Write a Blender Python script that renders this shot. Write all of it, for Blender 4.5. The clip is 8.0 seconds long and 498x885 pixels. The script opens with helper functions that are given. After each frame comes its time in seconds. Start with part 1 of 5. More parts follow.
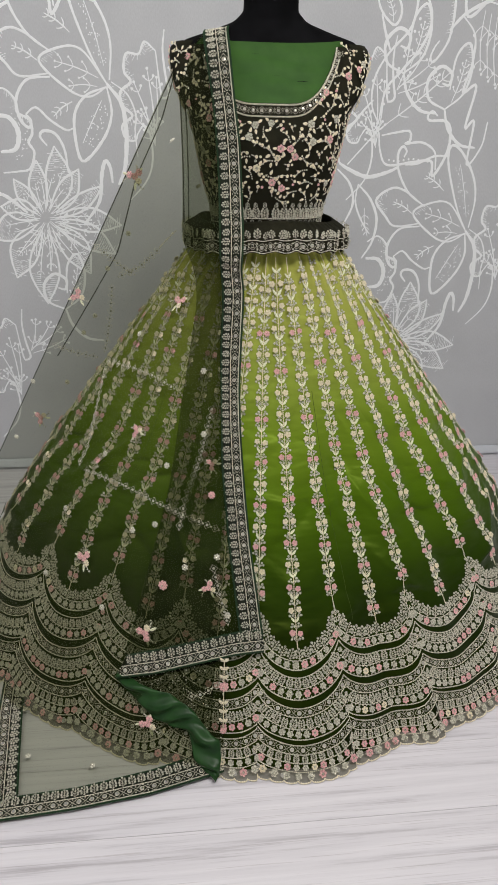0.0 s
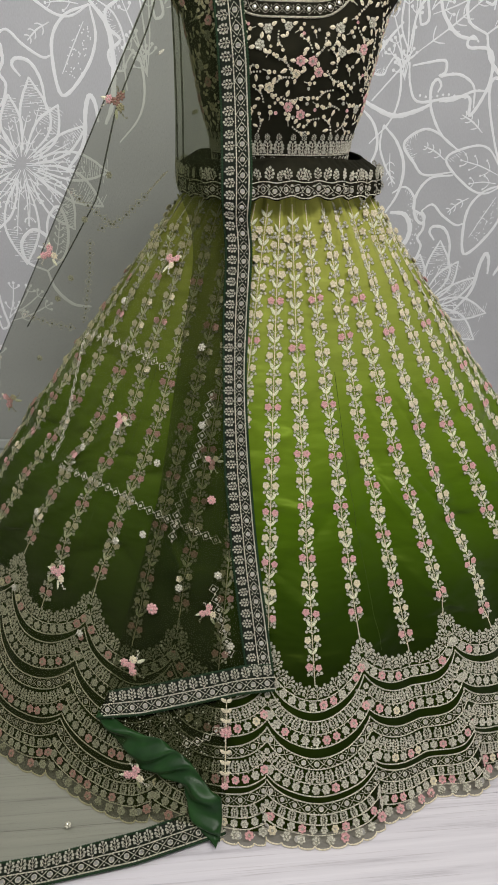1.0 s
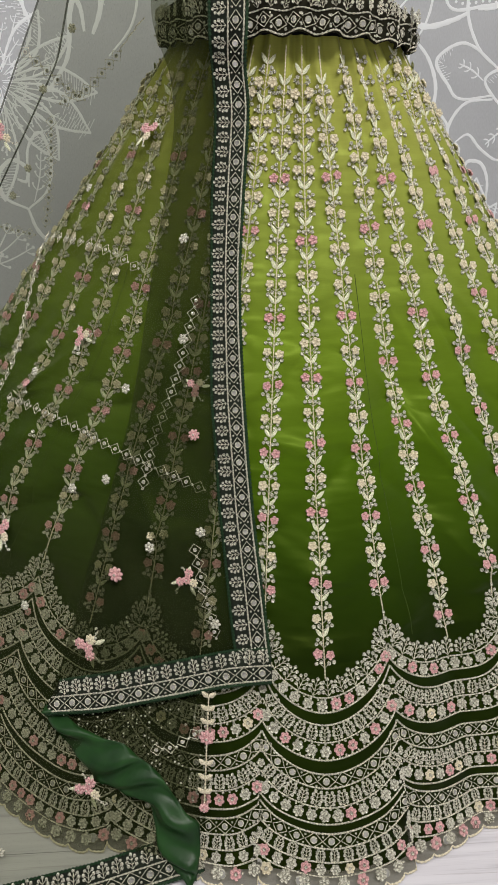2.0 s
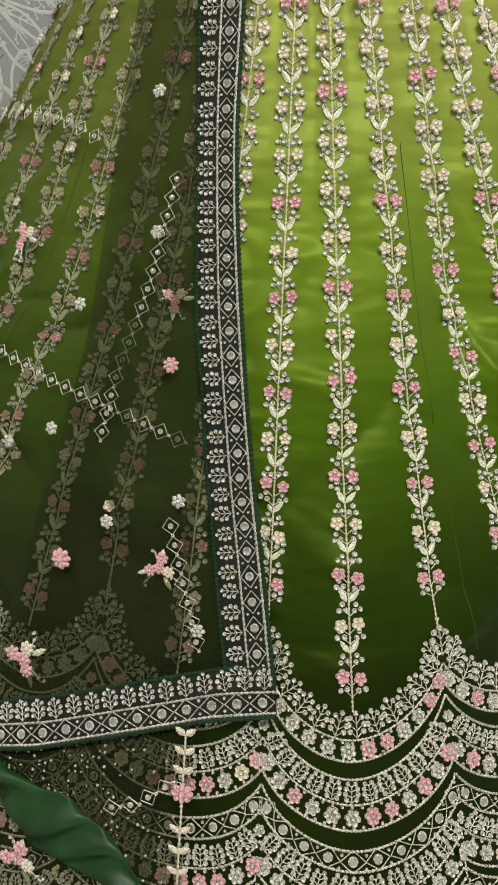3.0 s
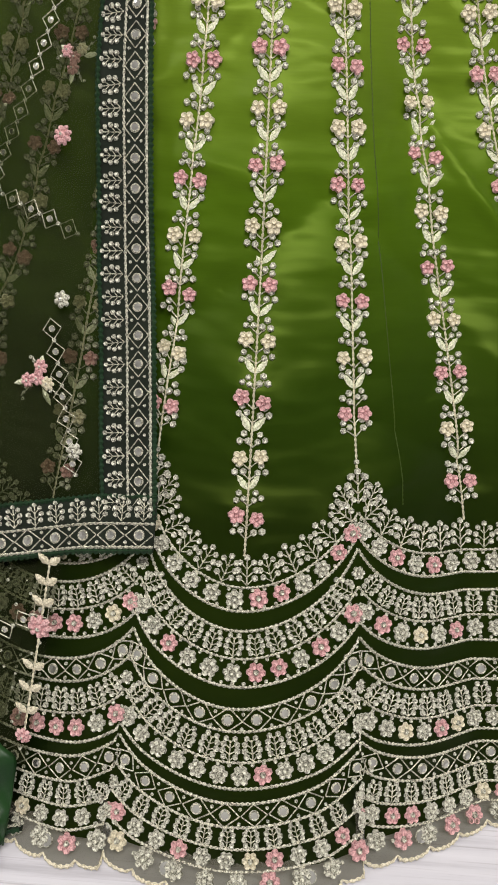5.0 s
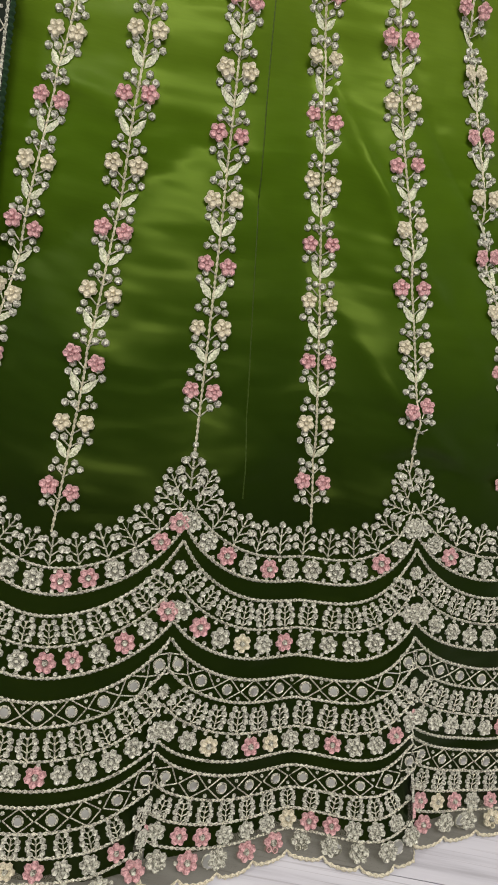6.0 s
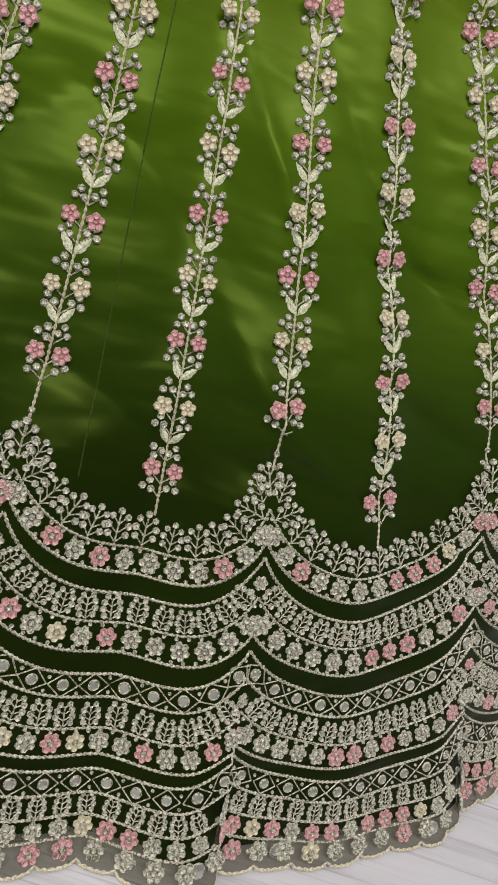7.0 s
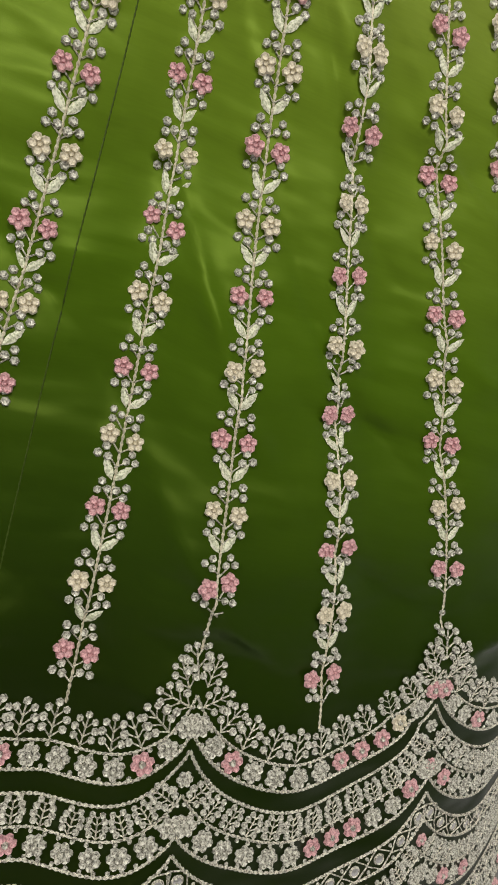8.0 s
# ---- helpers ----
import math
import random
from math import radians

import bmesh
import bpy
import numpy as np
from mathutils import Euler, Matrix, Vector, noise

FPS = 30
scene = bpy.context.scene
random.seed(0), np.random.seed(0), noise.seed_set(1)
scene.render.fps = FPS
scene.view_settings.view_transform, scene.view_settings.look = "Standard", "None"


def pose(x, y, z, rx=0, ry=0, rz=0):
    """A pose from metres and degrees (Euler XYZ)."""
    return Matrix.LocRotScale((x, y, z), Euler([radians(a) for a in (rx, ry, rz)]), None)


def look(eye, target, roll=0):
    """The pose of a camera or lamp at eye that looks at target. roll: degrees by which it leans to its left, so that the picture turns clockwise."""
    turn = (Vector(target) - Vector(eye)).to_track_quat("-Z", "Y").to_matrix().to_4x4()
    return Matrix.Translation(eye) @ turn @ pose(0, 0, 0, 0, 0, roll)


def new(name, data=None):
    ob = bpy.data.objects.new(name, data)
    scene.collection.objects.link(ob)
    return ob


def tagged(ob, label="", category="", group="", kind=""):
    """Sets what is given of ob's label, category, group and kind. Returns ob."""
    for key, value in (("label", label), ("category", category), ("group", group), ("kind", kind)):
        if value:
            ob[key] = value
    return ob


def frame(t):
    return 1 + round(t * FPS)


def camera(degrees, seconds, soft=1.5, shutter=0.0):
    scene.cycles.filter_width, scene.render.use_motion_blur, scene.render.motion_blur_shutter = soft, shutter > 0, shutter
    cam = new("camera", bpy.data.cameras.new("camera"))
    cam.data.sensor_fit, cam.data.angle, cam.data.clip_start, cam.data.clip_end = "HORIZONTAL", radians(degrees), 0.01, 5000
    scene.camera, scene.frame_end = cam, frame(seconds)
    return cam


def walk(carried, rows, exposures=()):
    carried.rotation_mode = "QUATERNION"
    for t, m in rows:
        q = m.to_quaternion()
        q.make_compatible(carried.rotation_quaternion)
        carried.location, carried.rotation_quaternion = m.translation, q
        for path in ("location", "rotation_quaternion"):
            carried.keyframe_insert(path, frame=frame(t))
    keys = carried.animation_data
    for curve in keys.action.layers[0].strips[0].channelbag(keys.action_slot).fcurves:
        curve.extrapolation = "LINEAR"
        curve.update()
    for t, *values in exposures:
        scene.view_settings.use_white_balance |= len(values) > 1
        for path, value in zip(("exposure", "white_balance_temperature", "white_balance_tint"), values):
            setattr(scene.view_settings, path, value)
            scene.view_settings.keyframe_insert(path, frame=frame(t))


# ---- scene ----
cam = camera(42.1, 8.0)
PATH = [
    (0, (0.022, 0.034, 1.157), (0.08, 1.85, 0.319), 1.0),
    (0.5, (0.022, 0.147, 1.121), (0.065, 1.938, 0.233), 1.1),
    (1, (0.021, 0.287, 1.093), (0.068, 2.056, 0.16), 1.1),
    (1.5, (0.026, 0.383, 1.002), (0.073, 2.144, 0.056), 1.3),
    (1.7, (0.037, 0.417, 0.948), (0.073, 2.185, 0.012), 1.3),
    (2.8, (0.097, 0.603, 0.72), (-0.003, 2.394, -0.164), 0.2),
    (3, (0.089, 0.655, 0.7), (-0.004, 2.427, -0.222), 0.2),
    (3.5, (0.078, 0.672, 0.627), (-0.037, 2.403, -0.369), -0.1),
    (4, (0.089, 0.656, 0.587), (-0.048, 2.356, -0.458), 0.1),
    (4.5, (0.134, 0.669, 0.573), (-0.024, 2.355, -0.49), 1.1),
    (5, (0.203, 0.692, 0.556), (0.025, 2.371, -0.517), 3.0),
    (5.2, (0.234, 0.704, 0.547), (0.056, 2.38, -0.53), 4.3),
    (6.3, (0.317, 0.764, 0.53), (0.287, 2.435, -0.568), 16.7),
    (6.5, (0.339, 0.773, 0.53), (0.304, 2.441, -0.573), 18.5),
    (7, (0.386, 0.798, 0.53), (0.384, 2.469, -0.569), 22.8),
    (7.5, (0.414, 0.837, 0.539), (0.44, 2.52, -0.54), 25.3),
    (8, (0.375, 0.892, 0.592), (0.407, 2.615, -0.422), 24.8),
]
EXPOSURES = [(0.0, 0.36), (1.5, 0.38), (3.0, 0.62), (4.8, 0.64), (6.5, 0.29), (8.0, 0.32)]
walk(cam, [(t, look(eye, target, roll)) for t, eye, target, roll in PATH], EXPOSURES)

# ---- light: a closed room with unseen area lamps set below its ceiling ----
world = bpy.data.worlds.new("world")
scene.world = world
world.use_nodes = True
world.node_tree.nodes["Background"].inputs[0].default_value = (0.75, 0.8, 0.85, 1)
world.node_tree.nodes["Background"].inputs[1].default_value = 0.2


def area_lamp(name, eye, target, sx, sy, watts, colour):
    d = bpy.data.lights.new(name, "AREA")
    d.shape, d.size, d.size_y, d.energy, d.color = "RECTANGLE", sx, sy, watts, colour
    ob = new(name, d)
    ob.matrix_world = look(eye, target)
    return ob


area_lamp("ceiling_light_front", (0.5, 0.1, 2.62), (0.3, 0.9, 0.0), 1.4, 0.5, 38, (1.0, 0.97, 0.92))
# unseen fill, added to brighten the left side and the wall there
area_lamp("added_side_fill", (-1.2, 0.9, 2.62), (-0.8, 1.2, 0.0), 0.5, 1.3, 11, (1.0, 0.98, 0.95))


# ---- materials ----
class Mat:
    """A node material on one Principled shader."""

    def __init__(self, name, colour=(0.5, 0.5, 0.5), rough=0.5, metal=0.0, **more):
        self.m = bpy.data.materials.new(name)
        self.m.use_nodes = True
        self.t = self.m.node_tree
        self.b = self.t.nodes["Principled BSDF"]
        self.b.inputs["Base Color"].default_value = (*colour, 1)
        self.b.inputs["Roughness"].default_value = rough
        self.b.inputs["Metallic"].default_value = metal
        for k, v in more.items():
            self.b.inputs[k.replace("_", " ")].default_value = v

    def node(self, kind, **sets):
        n = self.t.nodes.new(kind)
        for k, v in sets.items():
            setattr(n, k, v)
        return n

    def link(self, a, b):
        self.t.links.new(a, b)

    def coords(self, scale=(1, 1, 1), output="Object"):
        c, m = self.node("ShaderNodeTexCoord"), self.node("ShaderNodeMapping")
        m.inputs["Scale"].default_value = scale
        self.link(c.outputs[output], m.inputs["Vector"])
        return m.outputs[0]

    def noise(self, scale, detail=3.0, stretch=(1, 1, 1), rough=0.5, shift=False):
        n = self.node("ShaderNodeTexNoise")
        n.inputs["Scale"].default_value, n.inputs["Detail"].default_value, n.inputs["Roughness"].default_value = scale, detail, rough
        place = self.coords(stretch)
        if shift:
            info, mul, add = self.node("ShaderNodeObjectInfo"), self.node("ShaderNodeMath", operation="MULTIPLY"), self.node("ShaderNodeVectorMath", operation="ADD")
            mul.inputs[1].default_value = 37.0
            self.link(info.outputs["Random"], mul.inputs[0])
            self.link(place, add.inputs[0])
            self.link(mul.outputs[0], add.inputs[1])
            place = add.outputs[0]
        self.link(place, n.inputs["Vector"])
        return n.outputs["Fac"]

    def ramp(self, fac, stops):
        r = self.node("ShaderNodeValToRGB")
        while len(r.color_ramp.elements) < len(stops):
            r.color_ramp.elements.new(0.5)
        for e, (p, c) in zip(r.color_ramp.elements, stops):
            e.position, e.color = p, (*c, 1)
        self.link(fac, r.inputs[0])
        return r.outputs[0]

    def mix(self, fac, a, b, mode="MIX"):
        n = self.node("ShaderNodeMix", data_type="RGBA", blend_type=mode)
        for value, i in ((fac, 0), (a, 6), (b, 7)):
            if isinstance(value, (int, float)):
                n.inputs[i].default_value = value
            elif isinstance(value, tuple):
                n.inputs[i].default_value = (*value, 1)
            else:
                self.link(value, n.inputs[i])
        return n.outputs[2]

    def colour(self, out):
        self.link(out, self.b.inputs["Base Color"])
        return self

    def rough(self, fac, lo, hi):
        n = self.node("ShaderNodeMapRange")
        n.inputs[3].default_value, n.inputs[4].default_value = lo, hi
        self.link(fac, n.inputs[0])
        self.link(n.outputs[0], self.b.inputs["Roughness"])
        return self

    def bump(self, fac, strength, distance):
        n = self.node("ShaderNodeBump")
        n.inputs["Strength"].default_value, n.inputs["Distance"].default_value = strength, distance
        self.link(fac, n.inputs["Height"])
        old = self.b.inputs["Normal"].links
        if old:
            self.link(old[0].from_socket, n.inputs["Normal"])
        self.link(n.outputs[0], self.b.inputs["Normal"])
        return self

    def sheer(self, see, tint):
        """Lets a share of the light straight through, as net does."""
        t, m = self.node("ShaderNodeBsdfTransparent"), self.node("ShaderNodeMixShader")
        t.inputs[0].default_value = (*tint, 1)
        out = self.t.nodes["Material Output"]
        m.inputs[0].default_value = see
        self.link(self.b.outputs[0], m.inputs[1])
        self.link(t.outputs[0], m.inputs[2])
        self.link(m.outputs[0], out.inputs[0])
        return self


def satin_material():
    """Ombre-dyed satin: yellow-green at the waist to bottle green at the hem."""
    m = Mat("ombre_satin", rough=0.36, Specular_IOR_Level=0.30, Specular_Tint=(0.55, 0.75, 0.12, 1))
    geo, sep = m.node("ShaderNodeNewGeometry"), m.node("ShaderNodeSeparateXYZ")
    m.link(geo.outputs["Position"], sep.inputs[0])
    wob, add = m.noise(3.0, 3.0), m.node("ShaderNodeMath", operation="MULTIPLY_ADD")
    m.link(wob, add.inputs[0])
    add.inputs[1].default_value = 0.10
    m.link(sep.outputs[2], add.inputs[2])
    dye = m.ramp(add.outputs[0], [(0.0, (0.002, 0.004, 0.001)), (0.27, (0.005, 0.012, 0.001)), (0.36, (0.016, 0.036, 0.002)),
                                  (0.50, (0.055, 0.108, 0.004)), (0.64, (0.122, 0.190, 0.014)), (0.80, (0.215, 0.260, 0.044)), (1.0, (0.34, 0.345, 0.08))])
    m.colour(m.mix(0.18, dye, m.ramp(m.noise(60, 2.0, (1, 1, 14)), [(0.3, (0.75, 0.75, 0.75)), (0.7, (1.15, 1.15, 1.15))]), "MULTIPLY"))
    m.bump(m.noise(1800, 1.0, (1, 1, 1)), 0.12, 0.0004)
    m.bump(m.noise(10, 2.0, (0.8, 0.8, 2.3)), 0.9, 0.014)
    return m.m


def thread_material(name, colour, dark, rough=0.42, metal=0.35):
    m = Mat(name, colour, rough, metal)
    n = m.noise(700, 2.0)
    # sparkle and shaded gaps between stitches, painted into the colour as noise flecks
    m.colour(m.ramp(n, [(0.34, dark), (0.58, colour)]))
    m.rough(m.noise(1100, 1.0), rough * 0.6, rough * 1.3)
    m.bump(m.noise(1900, 1.0), 0.9, 0.0008)
    return m.m


def velvet_material():
    m = Mat("dark_velvet", (0.010, 0.013, 0.006), 0.85, Specular_IOR_Level=0.12)
    m.colour(m.ramp(m.noise(40, 3.0), [(0.3, (0.008, 0.008, 0.004)), (0.7, (0.016, 0.015, 0.008))]))
    m.bump(m.noise(1500, 1.0), 0.3, 0.0006)
    return m.m


def cloth_material(name, low, high, rough=0.6, gloss=0.25):
    m = Mat(name, high, rough, Specular_IOR_Level=gloss)
    m.colour(m.ramp(m.noise(26, 3.0), [(0.3, low), (0.7, high)]))
    m.bump(m.noise(1700, 1.0), 0.25, 0.0005)
    m.bump(m.noise(14, 2.0), 0.3, 0.006)
    return m.m


def net_material(name, low, high, see):
    m = Mat(name, low, 0.8, Specular_IOR_Level=0.1)
    m.colour(m.ramp(m.noise(12, 3.0), [(0.3, low), (0.7, high)]))
    m.bump(m.noise(900, 1.0), 0.3, 0.0005)
    return m.sheer(see, (0.92, 0.94, 0.84)).m


def wallpaper_material():
    m = Mat("grey_wallpaper", (0.36, 0.37, 0.39), 0.55)
    base = m.ramp(m.noise(5, 4.0), [(0.3, (0.47, 0.48, 0.51)), (0.7, (0.52, 0.53, 0.56))])
    m.colour(m.mix(0.5, base, m.ramp(m.noise(420, 2.0, (1, 1, 0.3)), [(0.35, (0.9, 0.9, 0.9)), (0.65, (1.08, 1.08, 1.08))]), "MULTIPLY"))
    m.bump(m.noise(500, 2.0), 0.2, 0.0006)
    return m.m


def floor_material():
    """White limed wood-pattern vinyl with grey streaks along the boards."""
    m = Mat("limed_wood", (0.62, 0.6, 0.6), 0.38)
    streak = m.ramp(m.noise(7, 6.0, (0.35, 9, 1), 0.62, True), [(0.30, (0.46, 0.44, 0.48)), (0.44, (0.65, 0.63, 0.68)), (0.7, (0.74, 0.72, 0.77))])
    fine = m.ramp(m.noise(16, 4.0, (0.25, 22, 1), 0.6, True), [(0.30, (0.72, 0.70, 0.70)), (0.42, (1, 1, 1))])
    m.colour(m.mix(0.8, streak, fine, "MULTIPLY"))
    m.rough(m.noise(30, 3.0, (0.3, 6, 1)), 0.3, 0.5)
    m.bump(m.noise(40, 4.0, (0.2, 8, 1)), 0.12, 0.001)
    return m.m


def plaster_material(name, colour):
    m = Mat(name, colour, 0.8)
    m.colour(m.ramp(m.noise(3, 4.0), [(0.3, tuple(c * 0.94 for c in colour)), (0.7, colour)]))
    m.bump(m.noise(120, 3.0), 0.15, 0.001)
    return m.m


SATIN = satin_material()
VELVET = velvet_material()
GREEN = cloth_material("bottle_green_satin", (0.006, 0.030, 0.006), (0.017, 0.064, 0.013), 0.36)
YOKE = cloth_material("green_crepe", (0.018, 0.062, 0.006), (0.028, 0.085, 0.010), 0.7)
EDGE = cloth_material("green_piping", (0.007, 0.026, 0.009), (0.013, 0.040, 0.015), 0.6)
NET = net_material("sheer_net", (0.022, 0.025, 0.010), (0.034, 0.037, 0.016), 0.66)
NET_FOLD = net_material("doubled_net", (0.014, 0.018, 0.006), (0.024, 0.028, 0.010), 0.58)
PLEAT = net_material("gathered_net", (0.012, 0.014, 0.007), (0.020, 0.023, 0.012), 0.25)
SEAM = cloth_material("seam_thread", (0.030, 0.052, 0.003), (0.048, 0.078, 0.005), 0.6)
SILVER = thread_material("silver_zari", (0.88, 0.84, 0.70), (0.16, 0.15, 0.11), 0.30, 0.3)
CREAM = thread_material("cream_thread", (0.90, 0.82, 0.64), (0.52, 0.46, 0.31), 0.5, 0.12)
LEAF = thread_material("pale_green_thread", (0.88, 0.88, 0.68), (0.44, 0.46, 0.28), 0.45, 0.15)
PINK = thread_material("pink_thread", (0.87, 0.54, 0.54), (0.44, 0.20, 0.21), 0.5, 0.1)
PEARL = thread_material("glass_bead", (0.84, 0.82, 0.70), (0.20, 0.19, 0.15), 0.26, 0.22)
MIRROR = Mat("mirror_sequin", (0.62, 0.61, 0.57), 0.1, 0.9).m
LACE = Mat("scallop_lace", (0.16, 0.15, 0.11), 0.7).sheer(0.50, (0.9, 0.9, 0.85)).m
BORDER = cloth_material("border_net", (0.006, 0.009, 0.005), (0.011, 0.016, 0.009), 0.85)
BLACK = cloth_material("black_jersey", (0.0015, 0.0015, 0.002), (0.004, 0.004, 0.005), 0.9, 0.08)
PAPER = wallpaper_material()
MOTIF = plaster_material("white_relief_ink", (0.89, 0.91, 0.94))
FLOOR = floor_material()
JOINT = plaster_material("floor_joint", (0.30, 0.29, 0.29))
PLASTER = plaster_material("white_plaster", (0.7, 0.7, 0.68))
SKIRTING = plaster_material("painted_skirting", (0.66, 0.69, 0.74))


# ---- mesh helpers ----
def link_mesh(name, verts, faces, mats, parent=None, label="", mat_index=None, smooth=True):
    """One mesh object from vertex rows and faces."""
    me = bpy.data.meshes.new(name)
    me.from_pydata([tuple(v) for v in verts], [], [tuple(int(i) for i in f) for f in faces])
    for m in mats:
        me.materials.append(m)
    if mat_index is not None:
        me.polygons.foreach_set("material_index", np.asarray(mat_index, dtype=np.int32))
    if smooth:
        me.polygons.foreach_set("use_smooth", np.ones(len(me.polygons), dtype=bool))
    me.update()
    ob = new(name, me)
    ob.parent = parent
    return tagged(ob, label)


def part(name, bm, material, parent, label=""):
    """A bmesh as one mesh object under a thing or under a part."""
    me = bpy.data.meshes.new(name)
    bm.to_mesh(me)
    bm.free()
    me.materials.append(material)
    ob = new(name, me)
    ob.parent = parent
    return tagged(ob, label)


def thing(name, label, category, place=(0, 0, 0), group="", kind=""):
    ob = new(name)
    ob.empty_display_size = 0.05
    ob.location = place
    return tagged(ob, label, category, group, kind)


def grid_faces(rows, cols, closed=False):
    out = []
    for i in range(rows - 1):
        for j in range(cols if closed else cols - 1):
            k = (j + 1) % cols
            out.append((i * cols + j, i * cols + k, (i + 1) * cols + k, (i + 1) * cols + j))
    return out


def box_bm(x0, y0, z0, x1, y1, z1, bevel=0.0):
    bm = bmesh.new()
    bmesh.ops.create_cube(bm, size=1)
    for v in bm.verts:
        v.co = Vector((x0 + (v.co.x + 0.5) * (x1 - x0), y0 + (v.co.y + 0.5) * (y1 - y0), z0 + (v.co.z + 0.5) * (z1 - z0)))
    if bevel:
        bmesh.ops.bevel(bm, geom=bm.edges[:], offset=bevel, segments=2, affect="EDGES")
    return bm


def smoothstep(a, b, x):
    t = np.clip((np.asarray(x, float) - a) / (b - a), 0, 1)
    return t * t * (3 - 2 * t)


def setting(ob, label, category):
    return tagged(ob, label, category, kind="structure")


# ---- the room: it stands 4.3 degrees askew to the walk ----
ROOM = pose(-0.825, 2.288, 0, 0, 0, 4.3)


def room_box(name, size, material, label, category, bevel=0.0):
    ob = part(name, box_bm(*size, bevel), material, None)
    ob.matrix_world = ROOM
    return setting(ob, label, category)


wall_north = room_box("wall_north", (-1.6, 0.0, -0.02, 3.6, 0.12, 2.7), PAPER, "grey wallpaper wall with a white floral relief print", "wall")
room_box("wall_south", (-1.6, -3.72, -0.02, 3.6, -3.6, 2.7), PLASTER, "plain white plastered wall", "wall")
room_box("wall_west", (-1.72, -3.6, -0.02, -1.6, 0.0, 2.7), PLASTER, "plain white plastered wall", "wall")
room_box("wall_east", (3.6, -3.6, -0.02, 3.72, 0.0, 2.7), PLASTER, "plain white plastered wall", "wall")
room_box("ceiling", (-1.72, -3.72, 2.7, 3.72, 0.12, 2.8), PLASTER, "plain white ceiling", "ceiling")
room_box("baseboard", (-1.6, -0.012, 0.012, 3.6, -0.001, 0.045), SKIRTING, "thin pale grey skirting strip along the wall", "baseboard", 0.003)
floor = room_box("floor", (-1.6, -3.6, -0.12, 3.6, 0.0, -0.004), JOINT, "white limed wood-pattern floor boards with grey streaks", "floor")


# ---- the skirt's shape: an elliptic flare, j counts the embroidered vines ----
WAIST_Z, SKIRT_X, SKIRT_Y = 0.955, 0.1001, 1.579


def half_axes(t):
    t = np.clip(t, 0, 2)
    return 0.1618 + 0.7204 * t ** 0.984, 0.1534 + 0.4959 * t ** 1.5703


_psi = np.radians(np.linspace(-180, 180, 2881))
_a, _b = half_axes(np.array(0.76))
_arc = np.concatenate([[0], np.cumsum(np.hypot(_a * np.cos((_psi[1:] + _psi[:-1]) / 2), _b * np.sin((_psi[1:] + _psi[:-1]) / 2)) * np.diff(_psi))])
VINES = 2 * round(_arc[-1] / 0.0945 / 2)
STEP = _arc[-1] / VINES
_zero = np.interp(math.radians(5.0), _psi, _arc)


# the vines near the front crease stand closer together
_hand_j = [-12, -9, -8, -7, -6, -5, -4, -3, -2, -1, 0, 1, 2, 3, 4, 5, 6, 7, 10]
_hand_d = [0, -0.4, 0.8, 3.3, 3.4, 4.0, 4.6, 3.1, 2.0, 1.2, -0.1, -0.5, 0.0, -1.1, -1.0, 0.3, 0.0, 1.6, 0]


def vine_angle(j):
    """The ellipse angle of vine j, in degrees: vines are evenly spaced along the hem."""
    s = (_zero + np.asarray(j, float) * STEP)
    turns = np.floor(s / _arc[-1])
    return np.degrees(np.interp(s - turns * _arc[-1], _arc, _psi)) + 360 * turns + np.interp(j, _hand_j, _hand_d)


_count_j = np.linspace(-VINES / 2 - 2, VINES / 2 + 2, 400)
_count_a = vine_angle(_count_j)


def angle_to_j(deg):
    return np.interp(deg, _count_a, _count_j)


_knot_a = [-180, -74, -46, -33, -24, -8, 0, 5, 12, 16, 20.5, 24.5, 28, 35, 38, 44, 52, 180]
_knot_d = [0, 0.006, 0.0, 0.008, 0.012, 0.006, 0.006, 0.012, 0.000, -0.006, -0.027, -0.004, -0.003, 0.004, -0.006, -0.002, 0.006, 0]


_fine_a = np.linspace(-180, 180, 721)
_fine_d = np.interp(_fine_a, _knot_a, _knot_d)
for _ in range(18):
    _fine_d[1:-1] = (_fine_d[:-2] + 2 * _fine_d[1:-1] + _fine_d[2:]) / 4


_hem_a = [-180, -51, -23, -10, 0, 8, 13, 20, 27, 31, 36, 43, 55, 70, 180]
_hem_d = [-0.060, -0.058, -0.040, -0.012, 0.001, 0.001, 0.0, -0.010, -0.010, -0.018, -0.026, -0.032, -0.052, -0.060, -0.060]


def hem_rise(wrapped):
    """How much sooner the cloth ends away from the front, where the hem tucks in."""
    return np.interp(wrapped, _hem_a, _hem_d)


_tuck_d = [-0.045, -0.036, -0.018, -0.006, 0.002, 0.002, 0.0, -0.012, -0.013, -0.019, -0.021, -0.022, -0.042, -0.060, -0.060]


def hem_tuck(wrapped):
    return np.interp(wrapped, _hem_a, _tuck_d)


